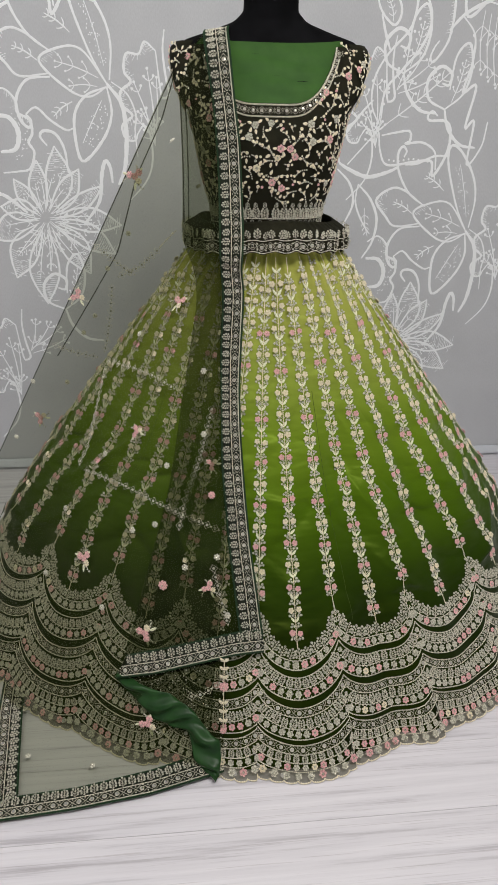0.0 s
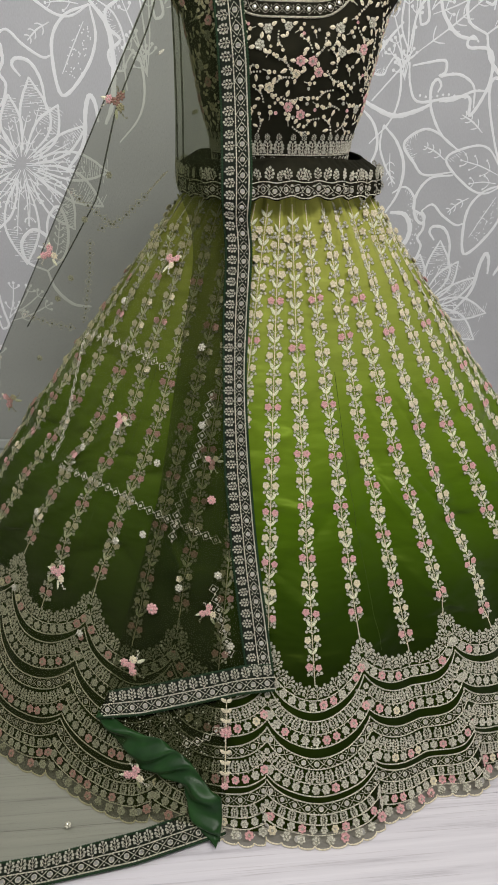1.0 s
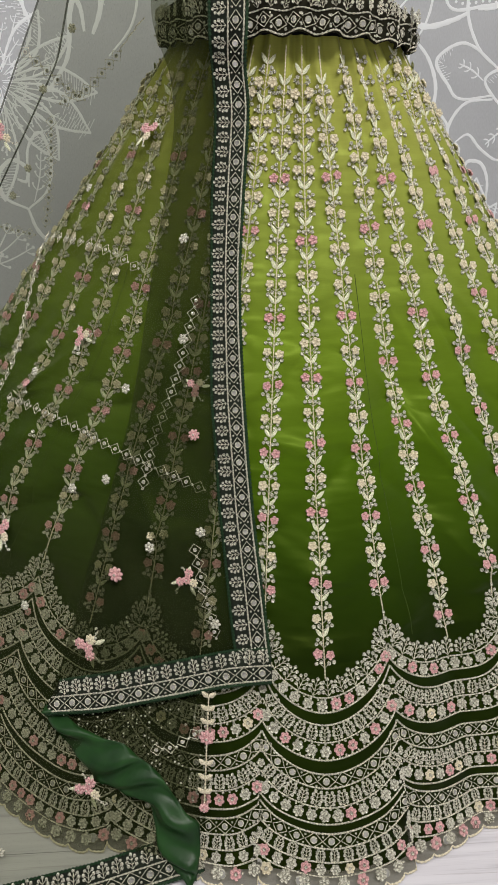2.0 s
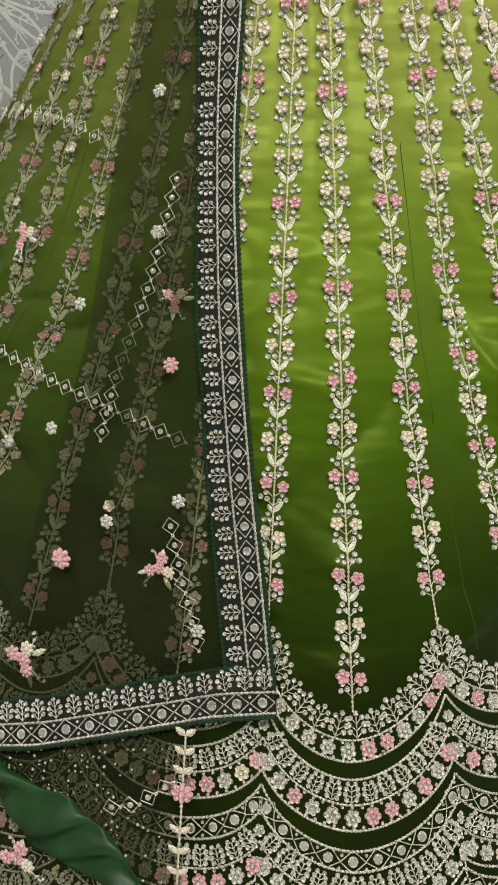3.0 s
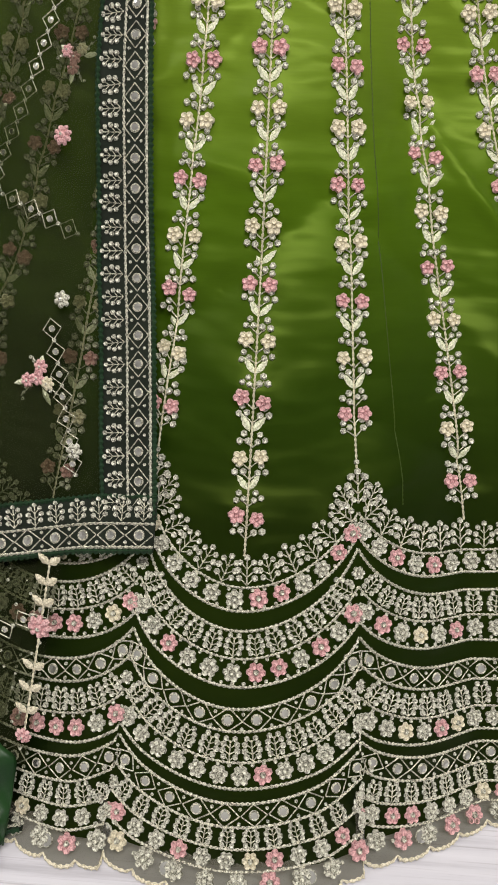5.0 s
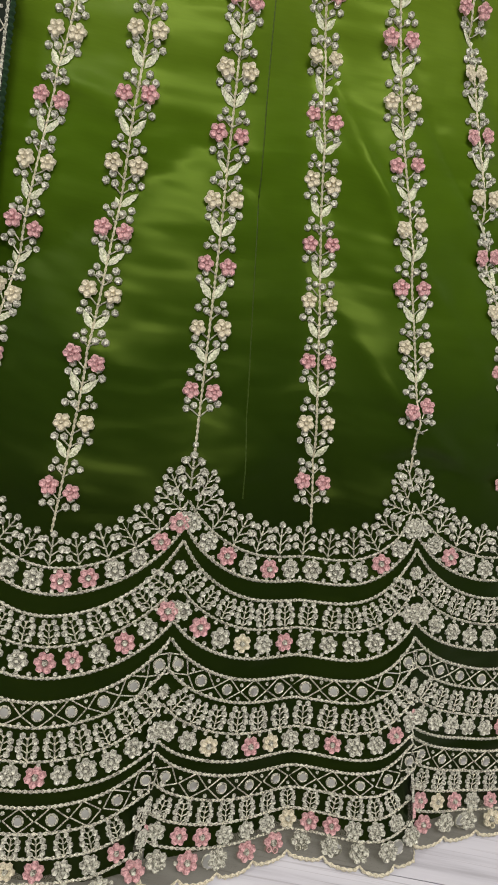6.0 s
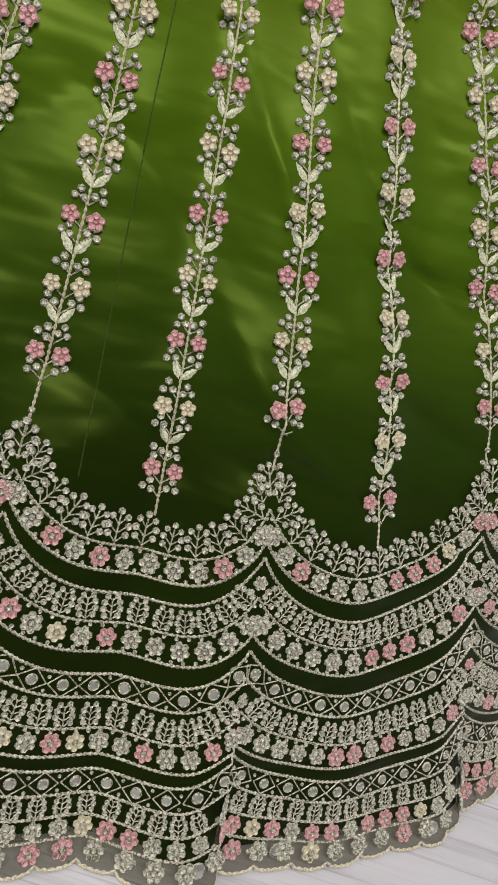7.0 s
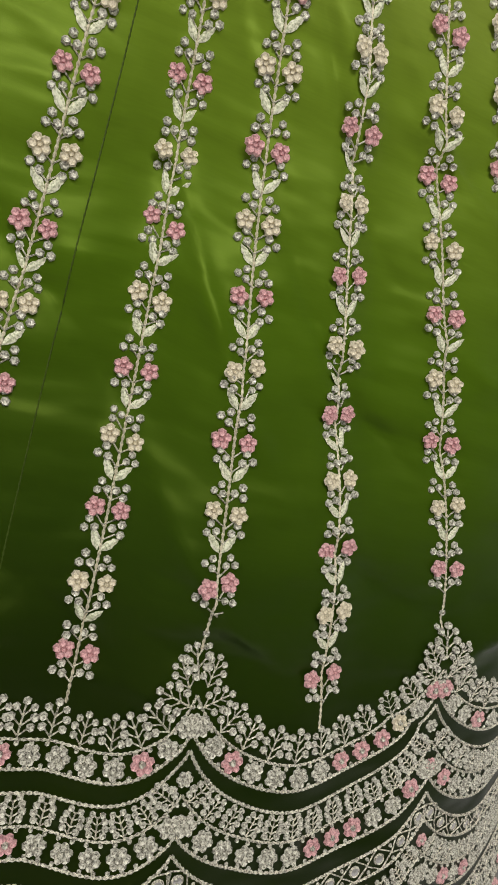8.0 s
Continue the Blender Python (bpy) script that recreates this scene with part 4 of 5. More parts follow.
build_border(Ribbon(EDGE_INNER, EDGE_RIGHT, (0, -1, 0.3)))
BOTTOM_IN = rail([sk(-0.7, 0.752), sk(-4.3, 0.759), sk(-9.6, 0.773), sk(-16.5, 0.793), sk(-22.6, 0.816)], 60)
BOTTOM_OUT = rail([sk(-0.5, 0.787, 0.016), sk(-5.2, 0.797, 0.016), sk(-9.0, 0.809, 0.016), sk(-17.5, 0.836, 0.016), sk(-23.2, 0.855, 0.016)], 60)
build_border(Ribbon(BOTTOM_IN, BOTTOM_OUT, (0, -1, 0.3)), skip_end=0.004)
FLOOR_IN = rail([(-0.400, 0.885, 0.011), (-0.27, 0.905, 0.011), (-0.13, 0.942, 0.012), (0.0, 0.985, 0.020)], 60)
FLOOR_OUT = rail([(-0.425, 0.838, 0.009), (-0.27, 0.862, 0.009), (-0.13, 0.892, 0.009), (0.012, 0.938, 0.012)], 60)
build_border(Ribbon(FLOOR_IN, FLOOR_OUT, (0, 0, 1)))
SIDE_IN = rail([(-0.455, 1.19, 0.012), (-0.437, 1.10, 0.011), (-0.408, 0.98, 0.011), (-0.385, 0.890, 0.012)], 60)
SIDE_OUT = rail([(-0.500, 1.18, 0.012), (-0.484, 1.09, 0.010), (-0.455, 0.97, 0.010), (-0.432, 0.870, 0.011)], 60)
build_border(Ribbon(SIDE_IN, SIDE_OUT, (0, 0, 1)))


def build_turn_back():
    """The bottle-green satin lining that shows where the lower corner folds over."""
    n, cols = 64, 18
    upper = rail([sk(-23.5, 0.846, 0.012), sk(-17.1, 0.860, 0.018), sk(-14.1, 0.866, 0.020), sk(-11.6, 0.882, 0.022), sk(-10.0, 0.894, 0.022), sk(-8.7, 0.914, 0.022), sk(-7.4, 0.926, 0.022), sk(-6.3, 0.931, 0.020), sk(-6.1, 0.971, 0.018), sk(-6.3, 0.990, 0.014)], n)
    lower = rail([sk(-23.8, 0.858, 0.010), sk(-16.2, 0.910, 0.010), sk(-12.9, 0.925, 0.010), sk(-10.9, 0.928, 0.012), sk(-10.3, 0.948, 0.014), sk(-9.8, 0.969, 0.014), sk(-8.5, 0.982, 0.014), sk(-6.9, 0.994, 0.012)], n)
    v = []
    for i in range(n):
        f = np.linspace(0, 1, cols)[:, None]
        row_p = upper[i] * (1 - f) + lower[i] * f
        puff = np.sin(f[:, 0] * math.pi) * 0.007 + 0.0068 * np.sin(f[:, 0] * 5 + i * 0.55 + 1.5 * np.sin(i * 0.21)) * np.sin(f[:, 0] * math.pi) ** 0.5 + 0.0018 * np.sin(i * 0.7 + 3 * f[:, 0])
        row_p[:, 1] -= puff
        row_p[:, 2] += puff * 0.4
        v.append(row_p)
    ob = link_mesh("satin_turn_back", np.concatenate(v), grid_faces(n, cols), [GREEN], None, "bottle-green satin lining folded outward")
    under(ob, dupatta)
    m = ob.modifiers.new("thick", "SOLIDIFY")
    m.thickness = 0.0015


build_turn_back()


def build_turned_net():
    """The net of the folded corner, hanging between the border and the satin."""
    n, cols = 40, 16
    top = rail([sk(-23.0, 0.842, 0.007), sk(-17.5, 0.828, 0.007), sk(-9.0, 0.802, 0.008), sk(-6.3, 0.792, 0.010)], n)
    low = rail([sk(-23.4, 0.852, 0.009), sk(-17.1, 0.868, 0.010), sk(-14.1, 0.876, 0.012), sk(-10.0, 0.905, 0.014), sk(-8.2, 0.928, 0.015), sk(-5.9, 0.940, 0.016)], n)
    f = np.linspace(0, 1, cols)[None, :, None]
    p = top[:, None] * (1 - f) + low[:, None] * f
    p[..., 1] -= 0.003 * np.sin(np.arange(n) * 0.5)[:, None] * np.sin(f[..., 0] * math.pi)
    p = clear_of_skirt(p, 0.005)
    ob = link_mesh("net_turned_corner", p.reshape(-1, 3), grid_faces(n, cols), [NET_FOLD], None, "folded corner of dark olive net")
    under(ob, dupatta)
    # glinting spangles stitched through the folded net
    local = np.random.default_rng(31)
    pick = np.stack([local.integers(1, n - 1, 150), local.integers(1, cols - 1, 150)], 1)
    q, a, d, o = net_frame(p[pick[:, 0], pick[:, 1]])
    c = Cloth()
    c.stamp(DOT, q, a, d, o, 0.0, local.uniform(0.5, 0.95, len(q)), 0.001)
    tagged(c.build("spangle_scatter", dupatta), "tiny silver spangles", kind="stuff")


# motifs on the net: bead flowers, diamond chains and floral sprays
def net_frame(p, gap=0.0):
    """Directions on the net at places that hang in the air or lie on the skirt."""
    p = np.atleast_2d(np.array(p, float))
    out = np.stack([p[:, 0] - SKIRT_X, (p[:, 1] - SKIRT_Y) * 1.6, np.full(len(p), 0.25)], -1)
    air = p[:, 1] > 1.54
    out[air] = (-0.1, -1, 0.1)
    flat = p[:, 2] < 0.03
    out[flat] = (0, 0, 1)
    out /= np.linalg.norm(out, axis=-1, keepdims=True)
    up = np.where(flat[:, None], np.array([[0, 1.0, 0]]), np.array([[0, 0, 1.0]]))
    across = np.cross(up, out)
    across /= np.linalg.norm(across, axis=-1, keepdims=True)
    across = np.where(across[:, :1] < 0, -across, across)
    down = np.cross(across, out)
    down = np.where((down * up).sum(-1, keepdims=True) > 0, -down, down)
    return p + out * gap, across, down, out


DIAMOND = Shape().stick(-0.0085, 0, 0, 0.0085, 0.0008).stick(0.0085, 0, 0, 0.0085, 0.0008).stick(-0.0085, 0, 0, -0.0085, 0.0008).stick(0.0085, 0, 0, -0.0085, 0.0008).disc(0, 0, 0.0020).ring(0, 0, 0.0024, 0.0005).arrays()
ROSETTE = Shape().bloom(0.0078, 6, BEAD, GLASS).arrays()
PINK_ROSETTE = Shape().bloom(0.0088, 8, ROSE, BEAD).arrays()


build_turned_net()


def big_spray():
    s = Shape()
    for a, ln in ((2.5, 0.026), (0.4, 0.020), (4.3, 0.028)):
        s.leaf(0.010 * math.cos(a), 0.010 * math.sin(a), a, ln * 0.62, 0.0062, GREENISH)
        s.stick(0.008 * math.cos(a + 0.5), 0.008 * math.sin(a + 0.5), ln * math.cos(a + 0.5), ln * math.sin(a + 0.5), 0.0011)
        for k in range(3):
            f = 0.6 + 0.2 * k
            s.bead(ln * f * math.cos(a + 0.5 + 0.12 * (k - 1)), ln * f * math.sin(a + 0.5 + 0.12 * (k - 1)), 0.0018)
    return s.arrays()


SPRAY_BIG = big_spray()


def chain(points, front=False):
    run = rail(points, 200)
    s = np.concatenate([[0], np.cumsum(np.linalg.norm(np.diff(run, axis=0), axis=1))])
    at = np.arange(0.008, s[-1], 0.0185)
    p = np.stack([np.interp(at, s, run[:, k]) for k in range(3)], -1)
    nxt = np.stack([np.interp(np.minimum(at + 0.005, s[-1]), s, run[:, k]) for k in range(3)], -1)
    q, a, d, o = net_frame(p, 0.0)
    step = nxt - p
    turn = np.arctan2(-(step * d).sum(-1), (step * a).sum(-1))
    c = Cloth()
    c.stamp(DIAMOND, q, a, d, o, turn + rng.normal(0, 0.05, len(at)), 1.0, 0.001)
    c.stamp(DOT, q + (np.cos(turn) * 0.0093)[:, None] * a - (np.sin(turn) * 0.0093)[:, None] * d, a, d, o, 0.0, 1.2, 0.001)
    c.build("diamond_chain", dupatta, "gold zigzag chain with mirrors")


G = 0.0135
chain([sk(-71.3, 0.285, G), sk(-53.8, 0.279, G), sk(-43.8, 0.282, G), sk(-36.8, 0.288, G), sk(-28.8, 0.306, 0.008)])
chain([sk(-69.0, 0.295, G), sk(-62.6, 0.343, G), sk(-56.5, 0.402, G), sk(-52.4, 0.461, G), sk(-50.2, 0.503, G)])
chain([sk(-48.0, 0.504, G), sk(-43.2, 0.506, G), sk(-34.1, 0.513, G), sk(-24.1, 0.534, 0.012), sk(-16.9, 0.551, 0.009), sk(-10.4, 0.573, 0.009)])
chain([sk(-10.0, 0.637, 0.013), sk(-8.8, 0.677, 0.013), sk(-7.5, 0.716, 0.013), sk(-6.2, 0.755, 0.013)])
chain([sk(-16.0, 0.33, 0.008), sk(-16.4, 0.43, 0.008), sk(-17.4, 0.48, 0.008), sk(-18.0, 0.52, 0.008), sk(-17.9, 0.584, 0.008)])
chain([sk(-11.5, 0.869, 0.020), sk(-9.3, 0.862, 0.020), sk(-7.7, 0.848, 0.020), sk(-6.4, 0.836, 0.022)])
chain([(-0.288, 1.562, 0.944), (-0.226, 1.562, 0.895), (-0.207, 1.562, 0.883)])
chain([(-0.150, 1.540, 0.93), (-0.190, 1.560, 0.895), (-0.245, 1.562, 0.87)])
chain([(-0.150, 1.545, 0.93), (-0.125, 1.535, 0.955), (-0.105, 1.530, 0.975)])
chain([(-0.254, 1.562, 0.856), (-0.262, 1.562, 0.79), (-0.276, 1.562, 0.721), (-0.286, 1.562, 0.685)])
chain([(-0.407, 1.562, 0.711), (-0.354, 1.562, 0.691), (-0.306, 1.562, 0.681)])


def single(shape, name, label, p, turn=0.0, scale=1.0):
    c = Cloth()
    q, a, d, o = net_frame([p])
    c.stamp(shape, q, a, d, o, turn, scale, 0.0012)
    return c.build(name, dupatta, label), (q[0], a[0], d[0], o[0])


SPRAY_PINK = petal_mesh("flower", Shape().bloom(0.0074, 7, ROSE, BEAD).arrays())
SPRAY_IVORY = petal_mesh("flower", Shape().bloom(0.0070, 7, IVORY, BEAD).arrays())


def floral_spray(p, turn, scale):
    """Leaves and bead stalks, with the flowers as pieces of their own."""
    ob, (q, a, d, o) = single(SPRAY_BIG, "floral_spray", "pink and cream floral spray", p, turn, scale)
    m = Matrix.Identity(4)
    for k, axis in enumerate((a, -d, o)):
        for r in range(3):
            m[r][k] = axis[r]
    m.translation = Vector(q + o * 0.0014)
    for x, y, me in ((0, 0, SPRAY_PINK), (0.0105, 0.004, SPRAY_PINK), (-0.0085, 0.0065, SPRAY_PINK), (0.003, -0.0105, SPRAY_IVORY)):
        f = new("flower", me)
        f.parent = ob
        f.matrix_basis = m @ pose(0, 0, 0, 0, 0, math.degrees(turn)) @ Matrix.Scale(scale, 4) @ pose(x, y, 0, 0, 0, 900 * x + 400 * y)


for p, turn, scale in ((sk(-45.2, 0.125, G), 0.2, 1.0), (sk(-36.2, 0.401, G), 1.9, 0.9), (sk(-36.7, 0.668, G), 0.6, 1.15), (sk(-20.2, 0.771, 0.009), 2.6, 1.15),
                       (sk(-10.4, 0.682, 0.009), 1.0, 0.9), (sk(-13.2, 0.448, 0.009), 2.2, 0.8), ((-0.187, 1.560, 1.089), 0.4, 1.1), ((-0.336, 1.560, 0.828), 1.0, 1.0),
                       ((-0.457, 1.560, 0.52), 2.0, 1.0), (sk(-16.9, 0.917, 0.012), 0.9, 1.1)):
    floral_spray(p, turn, scale)
for k, (psi, t) in enumerate(((-46.5, 0.010), (-20.8, 0.261), (-42.8, 0.457), (-24.1, 0.46), (-11.9, 0.506), (-22.9, 0.574), (-18.4, 0.681), (-6.6, 0.73), (-27.7, 0.595), (-47.5, 0.589),
                              (-58.6, 0.207), (-16.3, 0.388), (-9.3, 0.623), (-14.8, 0.640), (-45.5, 0.723), (-29.1, 0.744))):
    pink = k in (4, 6)
    single(PINK_ROSETTE if pink else ROSETTE, "bead_rosette", "pink bead rosette" if pink else "silver bead rosette", sk(psi, t, 0.017 if psi > -30 else G), 0.3 * k, 1.25 if k == 6 else 0.95)
for k, p in enumerate(((-0.209, 1.560, 0.97), (-0.261, 1.560, 0.892), (-0.299, 1.560, 0.782), (-0.465, 1.560, 0.617), (-0.381, 1.560, 0.616), (-0.525, 1.560, 0.467), (-0.329, 1.560, 0.741),
                       (-0.428, 1.097, 0.014), (-0.389, 0.977, 0.013), (-0.253, 0.953, 0.013), (-0.045, 1.477, 1.075), (-0.10, 1.515, 1.16))):
    single(ROSETTE, "bead_rosette", "silver bead rosette", p, 0.4 * k, 0.85)


def hanging_stem():
    """A tall stitched stem with a pink flower, below the border."""
    c = Cloth()
    ts = np.linspace(0.806, 0.915, 9)
    p = np.array([sk(-6.5 + 0.06 * i, t, 0.024) for i, t in enumerate(ts)])
    q, a, d, o = net_frame(p)
    c.rope(rail(p, 60), np.repeat(a[:1], 60, 0), np.repeat(o[:1], 60, 0), 0.0018, IVORY)
    pair = Shape().leaf(0, 0, 0.7, 0.0125, 0.0075, IVORY).leaf(0, 0, math.pi - 0.7, 0.0125, 0.0075, IVORY).arrays()
    c.stamp(pair, q[[0, 1, 2, 5, 6, 7]], a[[0, 1, 2, 5, 6, 7]], d[[0, 1, 2, 5, 6, 7]], o[[0, 1, 2, 5, 6, 7]], 0.0, 1.0, 0.001)
    c.stamp(PINK_ROSETTE, q[[3, 8]], a[[3, 8]], d[[3, 8]], o[[3, 8]], 0.0, [1.2, 0.8], 0.001)
    c.build("stitched_stem", dupatta, "cream stem with a pink flower")


hanging_stem()


# fold lines of the net: narrow doubled pleats running from the shoulder
def pleat(points, width):
    run = rail(points, 80)
    q = np.stack([run + np.array([-width / 2, -0.002, 0]), run + np.array([0, -0.004, 0]), run + np.array([width / 2, -0.002, 0])])
    ob = link_mesh("pleat", q.reshape(-1, 3), grid_faces(3, 80), [PLEAT], None)
    under(ob, dupatta)


pleat([(-0.086, 1.552, 1.31), (-0.125, 1.560, 1.20), (-0.186, 1.562, 1.085), (-0.235, 1.562, 0.93), (-0.30, 1.566, 0.83), (-0.40, 1.570, 0.68)], 0.003)
pleat([(-0.086, 1.545, 1.30), (-0.082, 1.535, 1.20), (-0.080, 1.530, 1.10), (-0.081, 1.525, 1.0)], 0.003)
pleat([(-0.076, 1.540, 1.27), (-0.070, 1.525, 1.18), (-0.069, 1.520, 1.08), (-0.070, 1.515, 1.0)], 0.003)
pleat([(-0.086, 1.555, 1.31), (-0.30, 1.573, 0.925), (-0.589, 1.598, 0.405)], 0.003)


# ---- embroidery on the blouse and the waistband ----
def form_frame(ang, z, h):
    ang, z = np.broadcast_arrays(np.asarray(ang, float), np.asarray(z, float))
    p = on_form(ang, z, h)
    a = on_form(ang + 1, z, h) - on_form(ang - 1, z, h)
    d = on_form(ang, z - 0.004, h) - on_form(ang, z + 0.004, h)
    a /= np.linalg.norm(a, axis=-1, keepdims=True)
    o = np.cross(d, a)
    o /= np.linalg.norm(o, axis=-1, keepdims=True)
    mid = p - np.stack([np.full_like(ang, BODY_X), np.full_like(ang, BODY_Y), z], -1)
    o = np.where((o * mid).sum(-1, keepdims=True) < 0, -o, o)
    d = np.cross(a, o)
    d = np.where(d[..., 2:] > 0, -d, d)
    return p, a, d, o


def build_blouse_work():
    # neckline: ropes and mirrors round the scoop
    c = Cloth()
    ang = np.linspace(-37.5, 37.5, 400)

    def run(drop):
        z = neck_z(ang) - drop
        s_ang = ang * (1 + drop * 2.2 * smoothstep(13, 37, np.abs(ang)))
        return form_frame(s_ang, z, 0.0095)

    for drop, width in ((0.0015, 0.0034), (0.0225, 0.0030)):
        p, a, d, o = run(drop)
        along = np.gradient(p, axis=0)
        along /= np.linalg.norm(along, axis=-1, keepdims=True)
        c.rope(p, np.cross(along, o), o, width, ZARI, 0.0016)
    p, a, d, o = run(0.012)
    s = np.concatenate([[0], np.cumsum(np.linalg.norm(np.diff(p, axis=0), axis=1))])
    idx = np.searchsorted(s, np.arange(0.008, s[-1], 0.0165))
    idx = idx[idx < len(p)]
    along = np.gradient(p, axis=0)[idx]
    along /= np.linalg.norm(along, axis=-1, keepdims=True)
    c.stamp(LATTICE, p[idx], along, np.cross(along, o[idx]), o[idx], 0.0, 0.76)
    c.build("neckline_trim", blouse, "silver neckline trim with mirrors")
    # hem of the blouse
    c = Cloth()
    ang = np.arange(-100, 101, 0.8)
    for z, width in ((1.001, 0.0034), (1.014, 0.0024)):
        p, a, d, o = form_frame(ang, z, 0.0090)
        c.rope(p, d, o, width, ZARI, 0.0014)
    at = np.arange(-96, 97, 7.2)
    p, a, d, o = form_frame(at, 1.015, 0.0090)
    c.stamp(SPRIG_CLOSE, p, a, d, o, 0.0, 1.15)
    p, a, d, o = form_frame(at, 1.036, 0.0090)
    c.stamp(SPRIG_OPEN, p, a, d, o, 0.0, 0.5)
    p, a, d, o = form_frame(at + 3.6, 1.0075, 0.0090)
    c.stamp(COIN, p, a, d, o, 0.0, 0.7)
    c.build("blouse_hem_trim", blouse, "row of silver sprigs along the hem")
    # scattered sprays over the bodice and the sleeves
    local = np.random.default_rng(23)
    spots = []
    for _ in range(4000):
        a, z = local.uniform(-125, 125), local.uniform(1.055, 1.331)
        if z > (neck_z(np.array(a)) - 0.034 if abs(a) < 43 else 1.331):
            continue
        p = on_form(np.array(a), np.array(z))
        if all(np.linalg.norm(p - q[2]) > 0.0172 for q in spots):
            spots.append((a, z, p))
    twig = Shape()
    for i in range(7):
        f = i / 7
        twig.bead(0.010 * math.sin(f * 2.4), -0.013 + 0.026 * f, 0.0019, ZARI, 0.6)
    twig.bead(0.011, 0.0145, 0.0034, IVORY).leaf(0.002, -0.006, 2.4, 0.011, 0.006, IVORY).leaf(0.007, 0.001, 0.3, 0.010, 0.0055, IVORY)
    twig = twig.arrays()
    posy = Shape().flower(0, 0, 0.0078, ROSE, 6).leaf(0.006, 0.004, 0.6, 0.010, 0.006, IVORY).leaf(-0.006, 0.003, 2.6, 0.010, 0.006, IVORY).leaf(0, -0.007, -1.4, 0.010, 0.006, IVORY).arrays()
    buds = Shape().bead(0, 0, 0.0036, IVORY).bead(0.007, 0.003, 0.0030, ROSE).bead(-0.005, 0.006, 0.0028, IVORY).stick(0, 0, 0.003, -0.010, 0.0016).arrays()
    c = Cloth()
    for shape, share in ((twig, (0, 0.36)), (posy, (0.36, 0.72)), (buds, (0.72, 1.01))):
        pick = [s for s in spots if share[0] <= (s[0] * 12.9898 + s[1] * 781.233) % 1 < share[1]]
        sleeve = np.array([1.0 if abs(s[0]) > 54 and s[1] > 1.228 else 0.0 for s in pick])
        p, a, d, o = form_frame(np.array([s[0] for s in pick]), np.array([s[1] for s in pick]), 0.0088 + 0.0072 * sleeve)
        n = len(pick)
        r = local.random(n)
        c.stamp(shape, p, a, d, o, local.uniform(-2.5, 2.5, n), local.uniform(0.88, 1.12, n), swap=np.where(r < 0.45, ROSE, np.where(r < 0.8, BEAD, IVORY)))
    c.build("bodice_embroidery", blouse, "cream and dusty pink flower sprays")


build_blouse_work()


def build_waistband_work():
    c = Cloth()

    def band(ang, f):
        return band_place(ang, f, 0.0036)

    def frames(ang, f):
        p = band(ang, f)
        a = band(ang + 0.5, f) - band(ang - 0.5, f)
        a /= np.linalg.norm(a, axis=-1, keepdims=True)
        d = band(ang, min(f + 0.05, 1)) - band(ang, f - 0.05)
        o = np.cross(d, a)
        o /= np.linalg.norm(o, axis=-1, keepdims=True)
        r = np.radians(ang)
        o = np.where((o * np.stack([np.sin(r), -np.cos(r), 0 * r], -1)).sum(-1, keepdims=True) < 0, -o, o)
        d = np.cross(a, o)
        return p, a, np.where(d[:, 2:] > 0, -d, d), o

    ang = np.arange(-130, 131, 0.7)
    for f, w in ((0.54, 0.0018), (0.95, 0.0022)):
        p, a, d, o = frames(ang, f)
        c.rope(p, d, o, w, ZARI, 0.0012)
    at = np.arange(-128, 129, 5.0)
    p, a, d, o = frames(at, 0.50)
    c.stamp(SPRIG_OPEN, p, a, d, o, rng.normal(0, 0.3, len(at)), rng.uniform(0.75, 0.95, len(at)))
    at = np.arange(-128, 129, 5.6)
    p, a, d, o = frames(at, 0.75)
    c.stamp(LATTICE, p, a, d, o, rng.normal(0, 0.1, len(at)), 0.92)
    p, a, d, o = frames(at + 2.8, 0.66)
    c.stamp(DOT, p, a, d, o, 0.0, 1.2)
    p, a, d, o = frames(at + 2.8, 0.86)
    c.stamp(DOT, p, a, d, o, 0.0, 1.2)
    c.build("waistband_stitching", lehenga_skirt, "silver beadwork on the waistband")


build_waistband_work()


# ---- the wallpaper's white relief print: brush strokes laid on the wall ----
def smooth_run(points, per=6):
    """A Catmull-Rom run through the points."""
    p = np.array(points, float)
    p = np.vstack([2 * p[0] - p[1], p, 2 * p[-1] - p[-2]])
    out = []
    for i in range(1, len(p) - 2):
        for k in range(per):
            f = k / per
            out.append(0.5 * (2 * p[i] + (p[i + 1] - p[i - 1]) * f + (2 * p[i - 1] - 5 * p[i] + 4 * p[i + 1] - p[i + 2]) * f * f + (3 * p[i] - p[i - 1] - 3 * p[i + 1] + p[i + 2]) * f ** 3))
    out.append(p[-2])
    return np.array(out)


